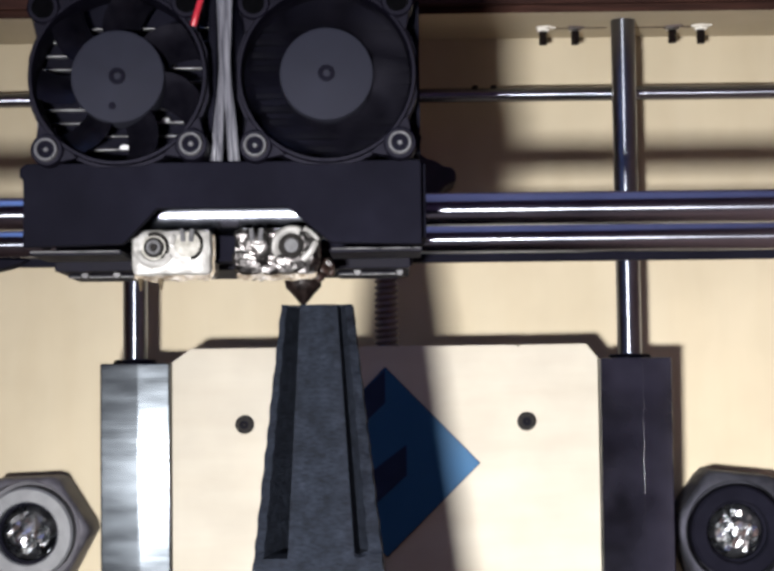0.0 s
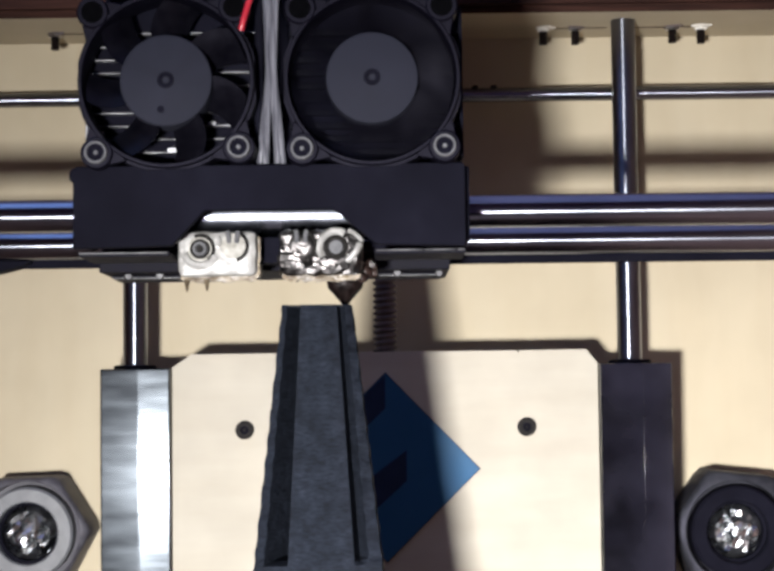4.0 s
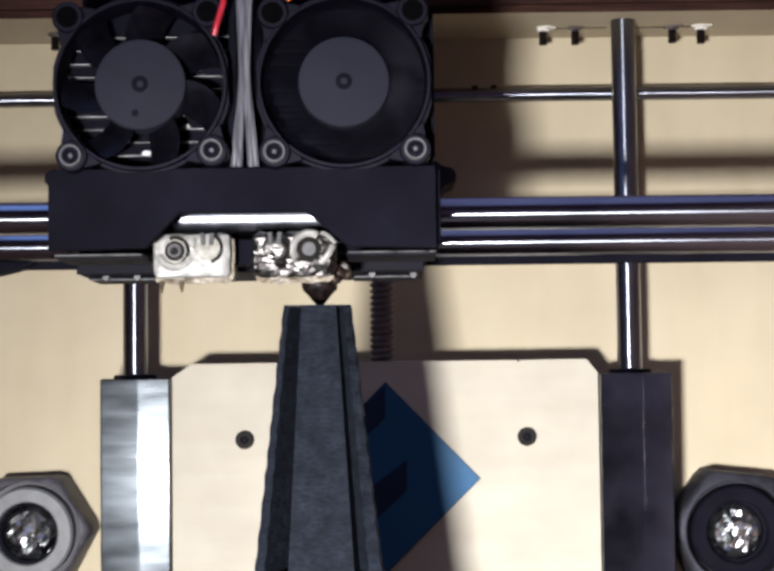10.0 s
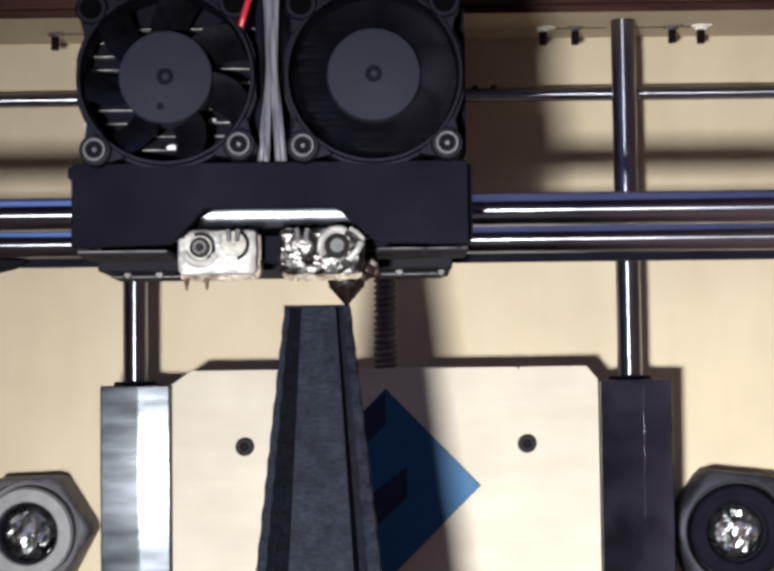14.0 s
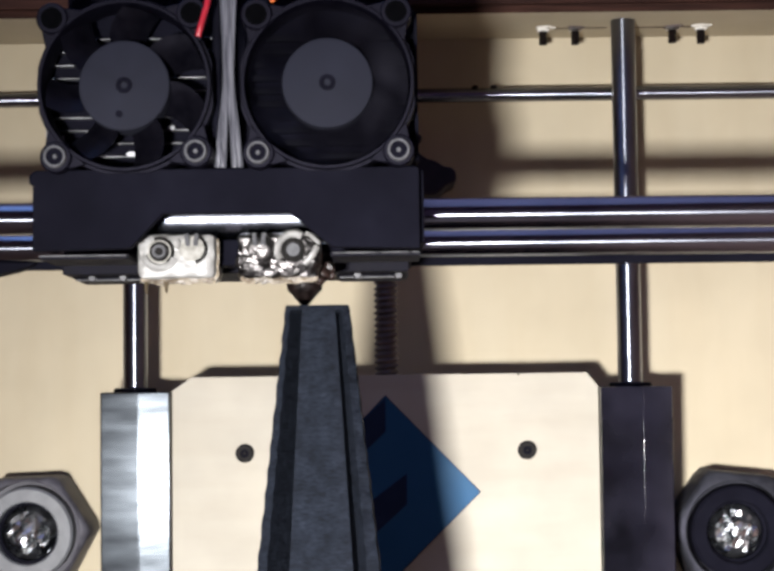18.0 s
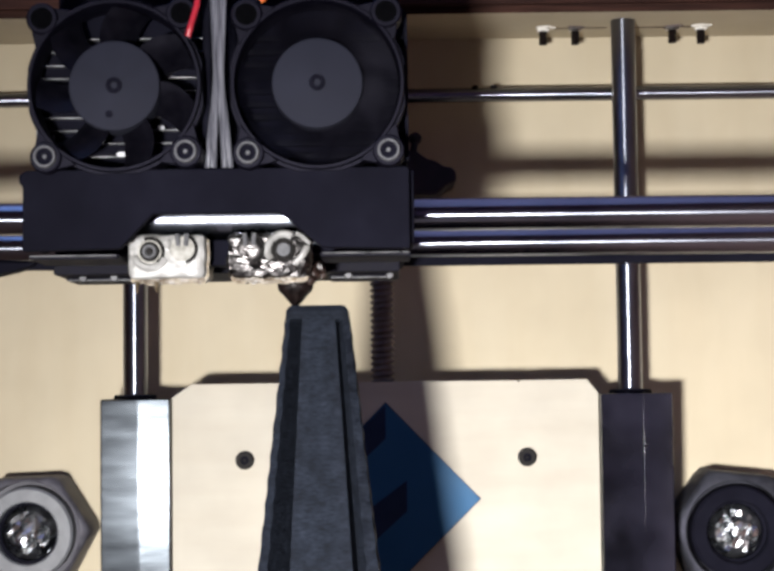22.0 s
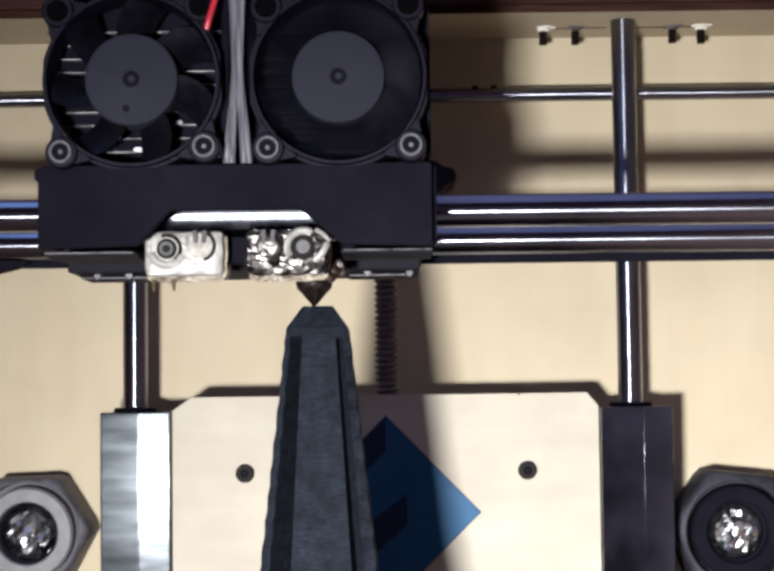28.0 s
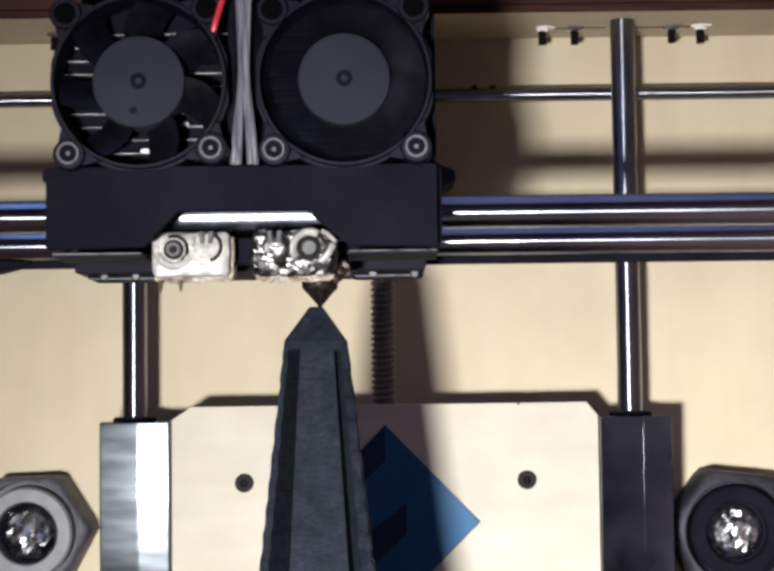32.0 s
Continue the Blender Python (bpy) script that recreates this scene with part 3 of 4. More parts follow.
def head_body():
    # the shroud bar with its trapezoid cut-out
    out = [(-60.5, 11.7), (-60.5, 27.0), (-61.3, 27.2), (-61.3, 29.4), (-59.8, 30.4), (27.8, 30.4), (28.3, 29.6), (28.3, 11.5), (8.6, 12.0), (7.4, 12.6), (-1.6, 20.1), (-30.6, 20.1), (-38.2, 12.2)]
    part("shroud", prism(B(), out, -36.5, -33.3, "xz", 0.35), BLACK, HEAD, "matt black plastic shroud bar")
    part("end_step", box(B(), (26.0, -33.2, 13.0), (29.4, -14, 30.0), 0.5), BLACK, HEAD)
    part("end_step", box(B(), (-60.4, -33.2, 13.0), (-58.6, -14, 30.0), 0.4), BLACK, HEAD)
    part("fan_ledge", box(B(), (-58.5, -33.2, 26.5), (25.9, -10, 30.0), 0.3), BLACK, HEAD)
    part("motor_block", box(B(), (-58.0, -8, 30.5), (26.5, 34, 82), 1.5), BLACK, HEAD, "black motor housing")
    # finned coolers behind the fans
    for x0 in (-58.3, -11.9):
        cooler = part("heat_sink", box(B(), (x0, -26.2, 31.0), (x0 + 39.6, -8.5, 69.5), 0.3), BLACK, HEAD, "black finned heat sink")
        for k in range(12):
            z = 62.3 - 3.1 * k - (0.0 if x0 < -20 else 0.9)
            part("fin", box(B(), (x0 + 0.2, -28.6, z), (x0 + 39.4, -26.1, z + (0.24 if x0 < -20 else 1.3)), 0.1), GLINT_FIN if x0 < -20 else SHADED_FIN, cooler)
        edge = x0 - 0.7 if x0 < -20 else x0 + 39.5
        part("side_plate", box(B(), (edge, -28.6, 33), (edge + 0.8, -10, 68), 0.1), ALU if x0 < -20 else BLACK, cooler, "grey aluminium side plate" if x0 < -20 else "")
    for lo, hi in (((-56.9, -27.4, 46.6), (-56.2, -26.9, 49.4)), ((-57.2, -27.4, 49.8), (-56.6, -26.9, 52.0)), ((-55.4, -27.4, 37.6), (-54.9, -26.9, 40.0))):
        part("metal_tab", box(B(), lo, hi, 0.15), ALU, HEAD, "bright bent metal tab behind the fan")
    for x, z, w in ((-29.7, 41.2, 0.95), (-38.9, 35.0, 1.25)):
        part("metal_tab", prism(B(), [(x + w * math.cos(q * math.tau / 12), z + 0.5 * w * math.sin(q * math.tau / 12)) for q in range(12)], -28.9, -28.65), ALU, HEAD, "bright metal tab behind the fan")
    part("bracket_flap", prism(B(), [(-18.9, 36.0), (-17.6, 38.5), (-17.5, 46.0), (-18.2, 47.0)], -31.5, -31.0), ALU, HEAD, "bright metal flap beside the fan")
    # carriage plates under the shroud
    for x0, x1 in ((-60.3, -39.5), (7.5, 28.5)):
        part("lower_lip", box(B(), (x0, -30, 10.4), (x1, -10, 11.4), 0.2), SMOKE, HEAD, "smoked acrylic lip")
    part("carriage_plate", box(B(), (-61.8, 6, 9.4), (26.2, 40, 12.4), 0.4), SMOKE, HEAD, "dark carriage plate")
    part("carriage_block", box(B(), (-60.0, -2.5, 13.4), (27.6, 56, 30.0), 1.0), BLACK, HEAD, "black carriage bearing block")
    for x0, x1 in ((-60.0, -42.0), (8.0, 24.5)):
        part("bearing_clip", box(B(), (x0, 14, 8.4), (x1, 30, 9.2), 0.3), SMOKE, HEAD)
    part("linear_bearing", lathe(B(), [(4.2, 0), (6.2, 0), (6.7, 0.5), (6.7, 57.5), (6.2, 58), (4.2, 58)], (0, 0, 0), "z", 64), STEEL_BEARING, HEAD, "polished steel bearing sleeve", True).matrix_basis = pose(-0.0445, -0.0077, 0.0219, 0, 90, 0)
    part("bridge", box(B(), (-20.5, -14, 9.8), (-13.5, -6, 16.0), 0.4), BLACK, HEAD)
    # heater blocks wrapped in shiny tape
    rs = random.Random(5)
    for x0, x1, bolt_x, heat_x, wrap in ((-38.6, -20.1, -33.3, -25.6, TAPE_WHITE), (-14.8, 4.4, -1.5, -9.6, TAPE)):
        pale = wrap is TAPE_WHITE
        bm = B()
        box(bm, (x0, -22, 6.2), (x1, -3, 16.8), 1.4)
        bmesh.ops.subdivide_edges(bm, edges=[e for e in bm.edges if e.calc_length() > 0.002], cuts=9, use_grid_fill=True)
        rough = 0.00022 if pale else 0.0008
        for v in bm.verts:
            v.co += rough * noise.noise_vector(v.co * (380 if pale else 520)) + 0.4 * rough * noise.noise_vector(v.co * 1100)
        block = part("heater_block", bm, wrap, HEAD, "heater block wrapped in crumpled shiny tape", pale)
        part("bolt", lathe(B(), [(0, 0.7), (0.9, 0.7), (1.0, 1.1), (1.1, 1.4), (1.5, 1.4), (1.7, 1.1), (1.75, -1)], (bolt_x, -22.2, 12.6), "-y", 28), RINGSTEEL if pale else OXIDE, block, "socket bolt", True)
        part("bolt_core", lathe(B(), [(0, 1.1), (0.8, 1.1), (0.9, 0.6)] if pale else [(0, 1.5), (1.6, 1.5), (1.7, 0.6)], (bolt_x, -22.2, 12.6), "-y", 20), OXIDE if pale else RINGSTEEL, block, "grey bolt core", True)
        part("washer", lathe(B(), [(1.7, 0.3), (1.8, 0.75), (2.25, 0.75), (2.35, 0.3), (2.35, -1)], (bolt_x, -22.2, 12.6), "-y", 28), OXIDE, block, "dull washer", True)
        part("collar", lathe(B(), [(2.3, 0.1), (2.4, 0.3), (2.95, 0.1), (2.95, -1)], (bolt_x, -22.1, 12.6), "-y", 28), CERAMIC if pale else OXIDE, block, "rim round the bolt", True)
        first, last = (195, 335) if pale else (60, 215)
        arc = [radians(first + (last - first) * k / 12) for k in range(13)]
        part("tape_curl", tube(B(), [(bolt_x + 3.85 * math.cos(q), -22.1, 12.6 + 3.85 * math.sin(q)) for q in arc], 0.95, 8), TAPE_WHITE, block, "pale curl of tape round the bolt", True)
        if pale:
            # a dark tube painted in for the shade of the gap in the tape
            gap = [radians(-55 + 14 * k) for k in range(13)]
            part("gap_shade", tube(B(), [(bolt_x + 3.15 * math.cos(q), -22.3, 12.6 + 3.15 * math.sin(q)) for q in gap], 0.42, 8), OXIDE, block, "dark tube drawn as the shade of a gap beside the bolt", True)
            part("tape_curl", tube(B(), [(bolt_x + 4.2, -22.1, 15.4), (bolt_x + 4.6, -22.3, 14.4), (bolt_x + 4.2, -22.1, 13.2)], 0.6, 8), TAPE_WHITE, block, "pale curl of tape", True)
        else:
            part("tape_curl", tube(B(), [(bolt_x + 2.6, -22.0, 9.4), (bolt_x + 4.4, -22.4, 11.2), (bolt_x + 5.6, -22.0, 13.4)], 0.8, 8), TAPE_WHITE, block, "pale curl of tape", True)
            part("tape_curl", tube(B(), [(bolt_x + 3.0, -22.3, 16.6), (bolt_x + 4.6, -22.6, 15.6), (bolt_x + 6.2, -22.3, 14.0)], 0.55, 8), TAPE_WHITE, block, "pale curl of tape", True)
        # a dark arc added for the shade in the groove round the heater end
        rim = [radians(-75 + 12.5 * k) for k in range(13)]
        part("groove_shade", tube(B(), [(heat_x + 3.35 * math.cos(q), -22.3, 13.2 + 3.35 * math.sin(q)) for q in rim], 0.4, 8), OXIDE, block, "dark tube drawn as the shade of the groove round the heater end", True)
        part("heater_end", lathe(B(), [(0, 0.7), (2.3, 0.6), (3.0, 0.2), (3.1, -1)], (heat_x, -22, 13.2), "-y", 28), CERAMIC if pale else TAPE, block, "pale heater cartridge end", True)
        for lead in (-1.0, 1.0):
            part("heater_lead", tube(B(), [(heat_x + lead * 0.9, -22.5, 14.0), (heat_x + lead, -22.9, 15.2), (heat_x + lead * 1.2, -22.6, 16.6)], 0.6, 8), RINGSTEEL, block, "", True)
        # loose amber film that stands out beside and below the block
        film = []
        for i in range(9):
            film.append((x1 + (0.4 if pale else -0.3) + 0.35 * rs.random(), 15.6 - 8.6 * i / 8))
        for i in range(15):
            film.append((x1 - 0.4 - (x1 - x0 - 1.2) * i / 14, 5.6 - 0.7 * rs.random() - 0.5 * math.sin(i / 14 * 3.1)))
        film += [(x0 + 0.6, 8.0), (x1 - 1.0, 15.6)]
        part("loose_film", prism(B(), film, -19.6, -19.3), AMBER, block, "amber film edge standing out from the tape")
        bm = B()
        pts = []
        n = 14
        for i in range(n + 1):
            pts.append((x0 + 0.6 + (x1 - x0 - 1.2) * i / n, 6.6))
        for i in range(n, -1, -1):
            pts.append((x0 + 0.6 + (x1 - x0 - 1.2) * i / n, 6.0 - 0.7 * rs.random() - 0.3 * math.sin(i / n * 3.1)))
        part("tape_flap", prism(B(), pts, -20.5, -19.8), AMBER, block, "scorched loose tape edge")
        if wrap is TAPE_WHITE:
            for dx, dz in ((1.9, 1.9), (6.6, 1.7)):
                part("drip", rod(B(), (x0 + dx, -20.2, 5.6), (x0 + dx + 0.1, -20.2, 4.6 - dz), 0.75, 8, 0, 0.2), CHARTAPE, block, "burnt drip", True)
    noz = part("nozzle", lathe(B(), [(0, 0), (0.4, 0), (0.6, 0.25), (3.2, 3.3), (4.2, 4.3), (4.5, 5.6), (4.4, 6.4), (3.4, 6.6), (3.2, 8.5)], (0, 0, 0), "z", 24), SOOT, HEAD, "sooted brass nozzle", True)
    bm = B()
    bmesh.ops.create_icosphere(bm, subdivisions=2, radius=0.0011, matrix=Matrix.Translation(mm(3.4, -1, 5.0)))
    part("burnt_blob", bm, SOOT, noz, "", True)
    for bx, by, bz, br in ((5.3, -14, 7.6, 1.7), (6.6, -13, 9.0, 1.5), (4.6, -16, 5.9, 1.3), (7.4, -12, 7.4, 1.1)):
        lump = B()
        bmesh.ops.create_icosphere(lump, subdivisions=2, radius=br / 1000, matrix=Matrix.Translation(mm(bx, by, bz)))
        for v in lump.verts:
            v.co += 0.0006 * noise.noise_vector(v.co * 700)
        part("burnt_residue", lump, BURNT, HEAD, "brown burnt plastic residue", True)
    # pale strips drawn as highlights on the acrylic edges, and screws of the plates
    for x0, x1, y, z in ((-60.2, -40.0, -30.4, 11.2), (8.0, 28.3, -30.4, 11.2), (-59.6, -42.4, 13.6, 8.5), (8.4, 24.2, 13.6, 8.5)):
        part("edge_glint_grey", box(B(), (x0, y, z - 0.25), (x1, y + 0.3, z + 0.15), 0.08), EDGE_GLINT, HEAD, "pale strip drawn as the acrylic edge's highlight")
    for x, z in ((-55.5, 9.0), (-47.5, 9.0), (13.0, 9.0), (23.6, 8.9)):
        part("plate_screw", lathe(B(), [(0, 0.6), (0.8, 0.6), (1.1, 0.2), (1.1, -0.4)], (x, 13.4, z), "-y", 16), EDGE_GLINT, HEAD, "small grey screw", True)
    # cables between the fans
    for foot, neck, top, r in ((-18.3, -16.3, -17.3, 0.8), (-17.0, -15.9, -16.4, 0.75), (-14.3, -15.2, -14.7, 0.8), (-13.0, -14.8, -13.8, 0.75)):
        part("sleeve", tube(B(), [(foot, -33, 30.5), ((2 * foot + neck) / 3, -33.6, 38), (neck, -34, 50), (neck, -34, 58), (top, -33, 80)], r), SLEEVE, HEAD, "silvery grey cable sleeve", True)
    part("red_wire", tube(B(), [(-21.9, -40.2, 60.3), (-21.3, -40.6, 62.5), (-20.3, -40.4, 66), (-19.7, -40.0, 69), (-19.5, -37, 80)], 0.72), RED, HEAD, "red insulated wire", True)
    part("orange_wire", tube(B(), [(-5.2, -40.2, 68.3), (-4.2, -40.5, 69.1), (-2.5, -40.2, 71.5)], 0.6), ORANGE, HEAD, "orange insulated wire", True)
    part("dark_wire", tube(B(), [(-18.7, -30, 30.5), (-18.6, -31, 50), (-18.2, -31, 80)], 1.1), BLACK, HEAD, "black wire", True)


STILL = fan(-39.0, 49.4, -1.6, 0.70)
part("hub_mark", lathe(B(), [(0, -0.05), (0.4, 0.0), (0.75, -0.05), (0.85, -0.3)], (-1.3, 0, -6.6), "-y", 16), BLACK, STILL, "small dark round mark")
ROTOR = fan(7.5, 49.5, -0.5, 0.84)
head_body()


# ---- the crossing rods, which go to and fro with the head ----
def cross_rod(y, z):
    r = thing("cross_rod", "polished steel horizontal rod carrying the print head", "rod", mm(0, y, z), "crossing rods")
    part("bar", rod(B(), (-158, 0, 0), (158, 0, 0), 4, 48, 0.3), STEEL_X, r, "", True)
    for x in (-160, 148):
        part("end_block", box(B(), (x, -8, -8), (x + 12, 8, 8), 1), BLACK, r)
    return r


FRONT_ROD = cross_rod(404.0, 244.2)
REAR_ROD = cross_rod(460.0, 242.2)
part("end_bracket", prism(B(), [(-148, -3), (-98, -4.2), (-99.8, -5.2), (-104.0, -6.4), (-148, -16)], 0, 8, "xz", 0.3), BLACK, REAR_ROD, "black end bracket")
part("flat_bar", box(B(), (-147.9, 4.2, -5.9), (147.9, 7.5, -1.0), 0.3), BLACK, REAR_ROD, "dark flat bar behind the rod")


# ---- small things at the rear ----
def cable_clip():
    c = thing("cable_clip", "black cable clip with a wire on the rear wall", "cable clip", mm(16, 571, 273))
    part("body", prism(B(), [(-14, -7), (-14, 8), (-6, 8), (-2, 5), (1, 4.4), (3, 2.6), (6, 2.2), (7.5, 0.5), (7.5, -2.5), (4, -4), (1, -7)], -13, 9, "xz", 0.8), DULLBLACK, c)
    knob = B()
    bmesh.ops.create_icosphere(knob, subdivisions=2, radius=0.0023, matrix=Matrix.Translation(mm(-6, -9, 12.5)))
    part("wire_end", knob, DULLBLACK, c, "", True)
    part("wire", tube(B(), [(-7, -9, 5), (-6.5, -10, 9), (-6, -9, 12)], 1.2), DULLBLACK, c, "", True)


cable_clip()


# ---- what moves ----
def motions():
    # how far the bed has sunk, in millimetres, second by second
    sunk = [(0, 0.0), (1, 0.45), (2, 0.95), (3, 1.30), (4, 1.75), (5, 2.25), (6, 2.75), (7, 3.15), (8, 3.85), (9, 4.35), (10, 4.85), (11, 5.50), (12, 5.85), (13, 6.35),
            (14, 7.05), (15, 7.60), (16, 8.15), (17, 8.55), (18, 9.15), (19, 9.65), (20, 10.25), (21, 10.70), (22, 11.35), (23, 11.90), (24, 12.65), (25, 13.30),
            (26, 14.00), (27, 14.75), (28, 15.55), (29, 16.45), (30, 17.20), (31, 17.80), (32, 18.60)]
    walk(BED, [(t, pose(0, 0.543, 0.211 - d / 1000)) for t, d in sunk])
    walk(TOWER, [(t, pose(AXIS[0] / 1000, AXIS[1] / 1000, 0.100 - d / 1000)) for t, d in sunk])
    for k, (slab, top) in enumerate(SLABS):
        # each new layer waits inside the tower, level with the nozzle, until the tower has sunk past it
        rows = [(t, pose(0, 0, -max(top + 0.004 * k - d, 0.0) / 1000)) for t, d in sunk]
        walk(slab, rows)
    walk(LEAD, [(t, pose(-0.001, 0.553, 0, 0, 0, 180 + (d - 4.2) * 45)) for t, d in sunk])
    # the nozzle's place along the rods and in depth, in millimetres
    def at(x, y):
        return pose(x / 1000, y / 1000, 0.222)

    head_rows = [(0, at(-20.4, 411.7)), (0.1, at(-20.9, 413.9)), (0.2, at(-10.1, 415.2)), (0.3, at(-24.5, 416.6)), (0.4, at(-16.4, 415.2)), (0.5, at(-24.7, 415.2)), (0.6, at(-24.2, 415.2)), (0.7, at(-25.3, 413.9)),
                 (0.8, at(-12.7, 415.2)), (0.9, at(-23.8, 416.6)), (1, at(-23.5, 411.7)), (1.1, at(-23.7, 420.7)), (1.2, at(-12.9, 422.1)), (1.3, at(-21.8, 419.4)), (1.4, at(-25.2, 419.4)), (1.5, at(-24.6, 419.4)),
                 (1.6, at(-10.1, 415.2)), (1.7, at(-11.7, 415.2)), (1.8, at(-11.2, 415.2)), (1.9, at(-24.1, 415.2)), (2, at(-10.4, 421.5)), (2.1, at(-24.5, 415.2)), (2.2, at(-11.3, 415.2)), (2.3, at(-10.8, 416.6)),
                 (2.4, at(-14.5, 419.4)), (2.5, at(-21.6, 409.7)), (2.6, at(-23.3, 413.9)), (2.7, at(-11.1, 419.4)), (2.8, at(-10.9, 420.7)), (2.9, at(-11.5, 418.0)), (3, at(-12.7, 420.3)), (3.1, at(-24.6, 420.7)),
                 (3.2, at(-9.8, 416.6)), (3.3, at(-17.2, 412.5)), (3.4, at(-24.6, 419.4)), (3.5, at(-16.5, 411.1)), (5.5, at(-16.0, 412.5)), (5.6, at(-18.1, 419.4)), (5.7, at(-16.4, 415.2)), (5.8, at(-17.8, 408.4)),
                 (5.9, at(-10.4, 418.0)), (6, at(-24.0, 412.9)), (6.1, at(-11.0, 413.9)), (6.2, at(-12.1, 412.5)), (6.3, at(-11.9, 412.5)), (6.4, at(-17.8, 412.5)), (6.5, at(-12.2, 416.6)), (6.6, at(-13.3, 412.5)),
                 (6.7, at(-24.4, 411.1)), (6.8, at(-24.2, 413.9)), (6.9, at(-18.2, 420.7)), (7, at(-13.1, 421.5)), (7.1, at(-10.9, 420.7)), (7.2, at(-15.2, 411.1)), (7.3, at(-18.9, 422.1)), (7.4, at(-23.8, 420.7)),
                 (7.5, at(-11.1, 412.5)), (7.6, at(-10.6, 413.9)), (7.7, at(-22.6, 420.7)), (7.8, at(-11.6, 409.7)), (7.9, at(-23.0, 416.6)), (8, at(-23.0, 412.9)), (8.1, at(-24.0, 419.4)), (8.2, at(-23.9, 419.4)),
                 (8.3, at(-22.5, 419.4)), (8.4, at(-18.8, 411.1)), (8.5, at(-17.9, 413.9)), (8.6, at(-22.6, 420.7)), (8.7, at(-21.7, 412.5)), (8.8, at(-22.3, 418.0)), (8.9, at(-9.8, 411.1)), (9, at(-23.7, 415.4)),
                 (9.1, at(-10.9, 419.4)), (9.2, at(-23.3, 419.4)), (9.3, at(-23.7, 418.0)), (9.4, at(-17.4, 415.2)), (9.5, at(-18.4, 422.1)), (9.6, at(-12.8, 422.1)), (9.7, at(-14.3, 415.2)), (9.8, at(-23.8, 415.2)),
                 (9.9, at(-24.9, 419.4)), (10, at(-16.8, 421.5)), (10.1, at(-22.2, 422.1)), (10.2, at(-10.6, 415.2)), (10.3, at(-24.0, 419.4)), (10.4, at(-22.3, 419.4)), (10.5, at(-21.8, 413.9)), (10.6, at(-18.1, 413.9)),
                 (10.7, at(-11.6, 411.1)), (10.8, at(-13.1, 419.4)), (10.9, at(-10.2, 411.1)), (11, at(-10.6, 411.7)), (11.1, at(-21.0, 412.5)), (11.2, at(-22.8, 420.7)), (11.3, at(-20.9, 413.9)), (11.4, at(-11.0, 412.5)),
                 (11.5, at(-18.4, 412.5)), (11.6, at(-17.3, 420.7)), (11.7, at(-16.3, 413.9)), (11.8, at(-17.9, 412.5)), (11.9, at(-10.0, 419.4)), (12, at(-24.6, 409.3)), (12.1, at(-12.4, 413.9)), (12.2, at(-11.1, 412.5)),
                 (12.3, at(-10.1, 412.5)), (12.4, at(-12.5, 411.1)), (12.5, at(-16.1, 416.6)), (12.6, at(-23.6, 420.7)), (12.7, at(-21.8, 419.4)), (12.8, at(-9.2, 409.7)), (12.9, at(-20.7, 418.0)), (13, at(-17.3, 414.2)),
                 (13.1, at(-11.4, 412.5)), (13.2, at(-23.8, 422.1)), (13.3, at(-9.7, 411.1)), (13.4, at(-18.5, 422.1)), (13.5, at(-24.7, 420.7)), (13.6, at(-24.1, 420.7)), (13.7, at(-10.9, 420.7)), (13.8, at(-15.8, 412.5)),
                 (13.9, at(-10.4, 419.4)), (14, at(-9.9, 412.9)), (14.1, at(-24.9, 419.4)), (14.2, at(-10.9, 420.7)), (14.3, at(-10.4, 412.5)), (14.4, at(-13.0, 420.7)), (14.5, at(-20.0, 413.9)), (16.5, at(-24.6, 413.9)),
                 (16.6, at(-13.0, 419.4)), (16.7, at(-20.2, 419.4)), (16.8, at(-24.7, 420.7)), (16.9, at(-24.8, 419.4)), (17, at(-11.3, 415.4)), (17.1, at(-23.7, 418.0)), (17.2, at(-12.9, 415.2)), (17.3, at(-24.7, 418.0)),
                 (17.4, at(-23.5, 416.6)), (17.5, at(-12.1, 422.1)), (17.6, at(-12.1, 419.4)), (17.7, at(-22.8, 422.1)), (17.8, at(-9.8, 412.5)), (17.9, at(-11.1, 422.1)), (18, at(-20.6, 422.7)), (18.1, at(-18.4, 420.7)),
                 (18.2, at(-11.8, 418.0)), (18.3, at(-16.4, 416.6)), (18.4, at(-16.1, 419.4)), (18.5, at(-10.3, 419.4)), (18.6, at(-24.3, 413.9)), (18.7, at(-23.2, 413.9)), (18.8, at(-10.7, 413.9)), (18.9, at(-24.7, 420.7)),
                 (19, at(-9.9, 412.9)), (19.1, at(-16.5, 418.0)), (19.2, at(-10.3, 415.2)), (19.3, at(-10.1, 415.2)), (19.4, at(-16.3, 412.5)), (19.5, at(-11.5, 422.1)), (19.6, at(-24.0, 418.0)), (19.7, at(-24.0, 420.7)),
                 (19.8, at(-10.0, 412.5)), (19.9, at(-16.2, 413.9)), (20, at(-22.3, 411.7)), (20.1, at(-11.8, 411.1)), (20.2, at(-13.8, 412.5)), (20.3, at(-11.6, 419.4)), (20.4, at(-18.6, 420.7)), (20.5, at(-21.5, 422.1)),
                 (20.6, at(-10.3, 412.5)), (20.7, at(-11.6, 419.4)), (20.8, at(-11.0, 418.0)), (20.9, at(-22.8, 422.1)), (21, at(-10.4, 411.7)), (21.1, at(-21.7, 415.2)), (21.2, at(-10.9, 413.9)), (21.3, at(-24.2, 415.2)),
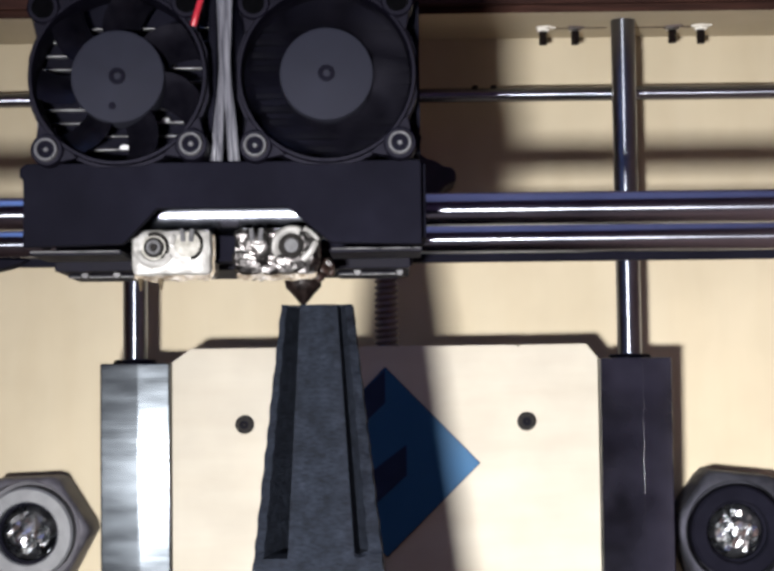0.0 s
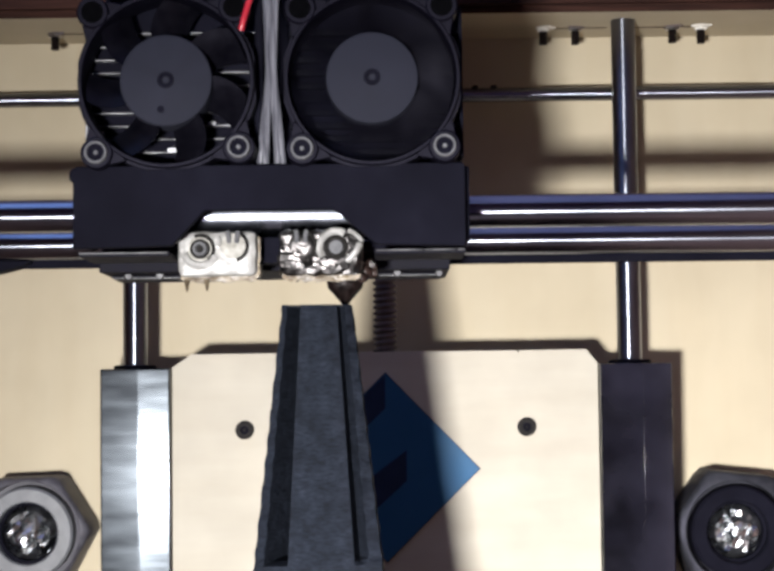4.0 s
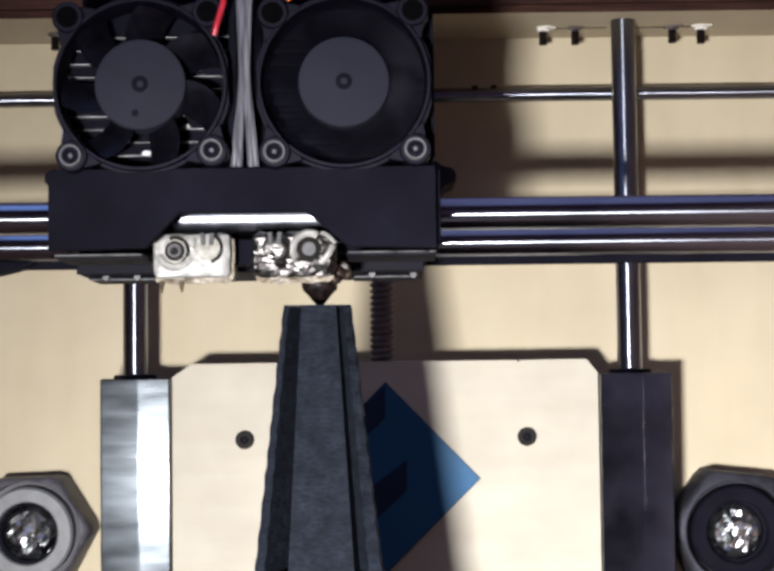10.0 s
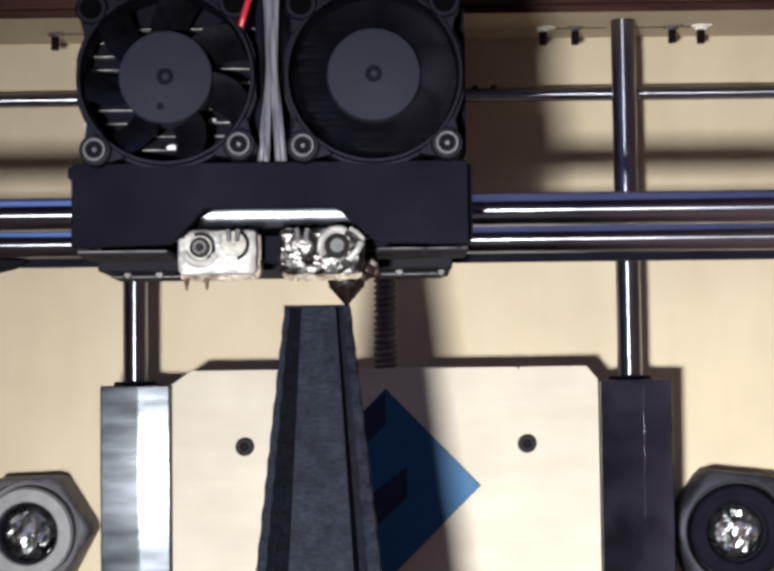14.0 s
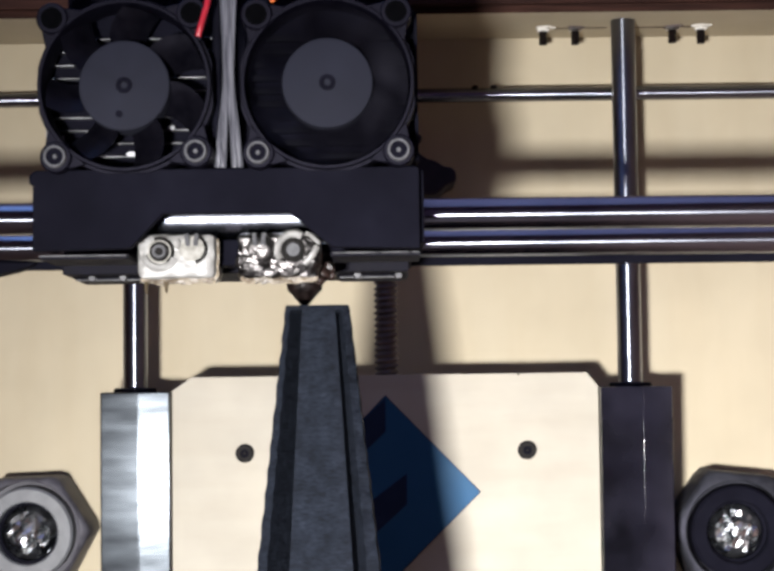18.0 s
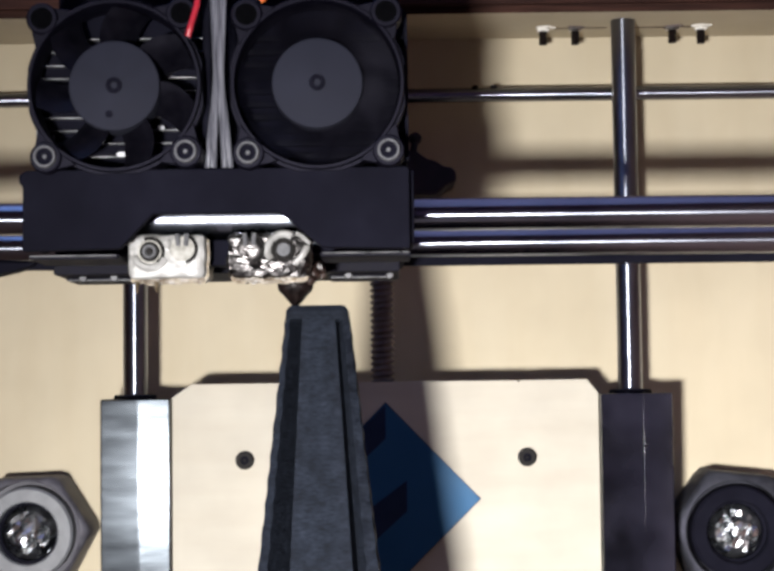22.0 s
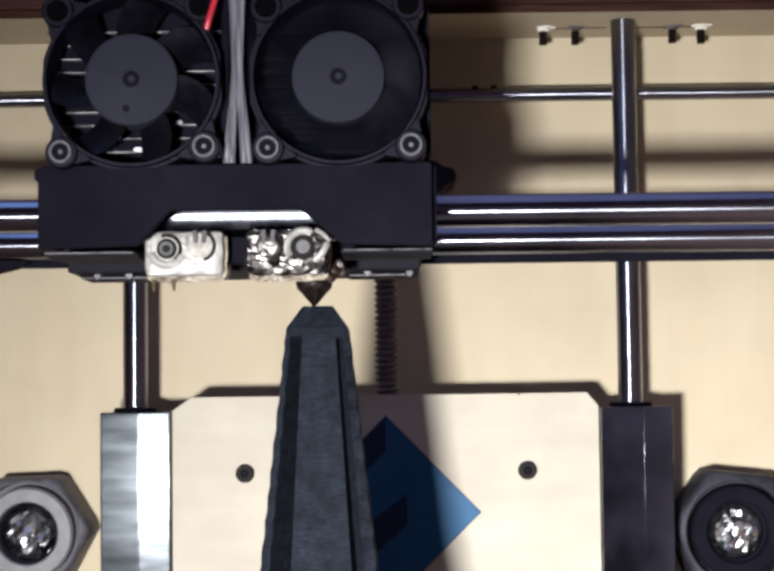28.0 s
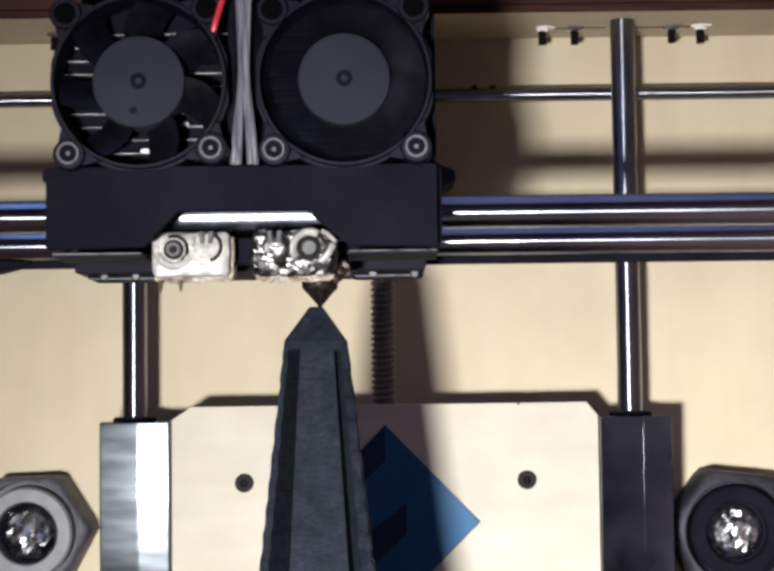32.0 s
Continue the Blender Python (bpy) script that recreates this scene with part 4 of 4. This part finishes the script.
                 (21.4, at(-16.8, 422.1)), (21.5, at(-15.9, 422.1)), (21.6, at(-23.6, 419.4)), (21.7, at(-19.0, 413.9)), (21.8, at(-12.0, 419.4)), (21.9, at(-23.3, 420.7)), (22, at(-22.9, 422.7)), (22.1, at(-10.8, 415.2)),
                 (22.2, at(-11.7, 412.5)), (22.3, at(-19.4, 422.1)), (22.4, at(-23.6, 419.4)), (22.5, at(-22.7, 418.0)), (22.6, at(-22.8, 422.1)), (22.7, at(-23.9, 422.1)), (22.8, at(-11.5, 420.7)), (22.9, at(-14.7, 423.5)),
                 (23, at(-22.2, 411.7)), (23.1, at(-23.6, 420.7)), (23.2, at(-22.6, 420.7)), (23.3, at(-18.6, 422.1)), (23.4, at(-20.2, 413.9)), (23.5, at(-22.1, 419.4)), (23.6, at(-17.2, 419.4)), (23.7, at(-19.4, 423.5)),
                 (23.8, at(-21.8, 419.4)), (23.9, at(-12.2, 415.2)), (24, at(-20.8, 422.7)), (24.1, at(-11.5, 416.6)), (24.2, at(-19.1, 422.1)), (24.3, at(-12.0, 413.9)), (24.4, at(-11.8, 416.6)), (24.5, at(-21.9, 420.7)),
                 (24.6, at(-22.1, 416.6)), (24.7, at(-11.9, 415.2)), (24.8, at(-16.5, 418.0)), (24.9, at(-12.1, 413.9)), (25, at(-22.4, 412.9)), (25.1, at(-15.8, 413.9)), (25.2, at(-17.9, 422.1)), (25.3, at(-12.2, 416.6)),
                 (25.4, at(-21.2, 419.4)), (25.5, at(-12.2, 416.6)), (27.5, at(-14.0, 419.4)), (27.6, at(-21.6, 420.7)), (27.7, at(-16.5, 418.0)), (27.8, at(-13.5, 416.6)), (27.9, at(-21.3, 415.2)), (28, at(-17.9, 415.4)),
                 (28.1, at(-20.5, 416.6)), (28.2, at(-13.6, 415.2)), (28.3, at(-14.8, 415.2)), (28.4, at(-14.1, 415.2)), (28.5, at(-16.8, 415.2)), (28.6, at(-20.0, 418.0)), (28.7, at(-17.7, 416.6)), (28.8, at(-16.7, 415.2)),
                 (28.9, at(-16.8, 419.4)), (29, at(-18.2, 420.3)), (29.1, at(-15.8, 418.0)), (29.2, at(-15.5, 415.2)), (29.3, at(-19.6, 415.2)), (29.4, at(-15.2, 415.2)), (29.5, at(-20.1, 419.4)), (29.6, at(-20.0, 420.7)),
                 (29.7, at(-18.9, 418.0)), (29.8, at(-15.0, 415.2)), (29.9, at(-14.5, 416.6)), (30, at(-15.5, 417.8)), (30.1, at(-19.7, 416.6)), (30.2, at(-17.6, 416.6)), (30.3, at(-16.0, 416.6)), (30.4, at(-19.9, 416.6)),
                 (30.5, at(-15.5, 418.0)), (30.6, at(-19.2, 419.4)), (30.7, at(-17.9, 418.0)), (30.8, at(-18.7, 419.4)), (30.9, at(-19.2, 419.4)), (31, at(-20.1, 417.8)), (31.1, at(-15.5, 419.4)), (31.2, at(-15.4, 419.4)),
                 (31.3, at(-19.5, 417.8)), (31.4, at(-18.9, 417.8)), (31.5, at(-19.6, 417.8)), (31.6, at(-15.2, 417.8)), (31.7, at(-18.9, 417.8)), (31.8, at(-15.7, 417.8)), (31.9, at(-18.0, 417.8)), (32, at(-16.1, 417.8))]
    # the head works on in the same jerks while it is out of sight
    rs = random.Random(3)
    for first, last, lo, hi in ((3.5, 5.5, -24.4, -10.6), (14.5, 16.5, -24.4, -10.6), (25.5, 27.5, -21.6, -12.8)):
        for k in range(1, 20):
            x = rs.choice((lo, lo, hi, hi, (lo + hi) / 2)) + rs.uniform(-0.8, 1.2)
            head_rows.append((first + k / 10, at(x, rs.uniform(411.5, 421.5))))
    head_rows.sort(key=lambda row: row[0])
    # it stands for a moment at each place and is at the next one at once
    held = []
    for t, m in head_rows:
        if t > 0.01:
            held.append((t - 1 / 30, m))
        held.append((t, m))
        if t < 31.95:
            held.append((t + 1 / 30, m))
    walk(HEAD, held)
    walk(FRONT_ROD, [(t, pose(0, m.translation.y - 0.0077, 0.2442)) for t, m in held])
    walk(REAR_ROD, [(t, pose(0, m.translation.y + 0.0483, 0.2422)) for t, m in held])
    # one fan runs, the other stands still
    home = ROTOR.matrix_basis.copy()
    walk(ROTOR, [(k / 30, home @ pose(0, 0, 0, 0, 77 * k, 0)) for k in range(961)])


motions()
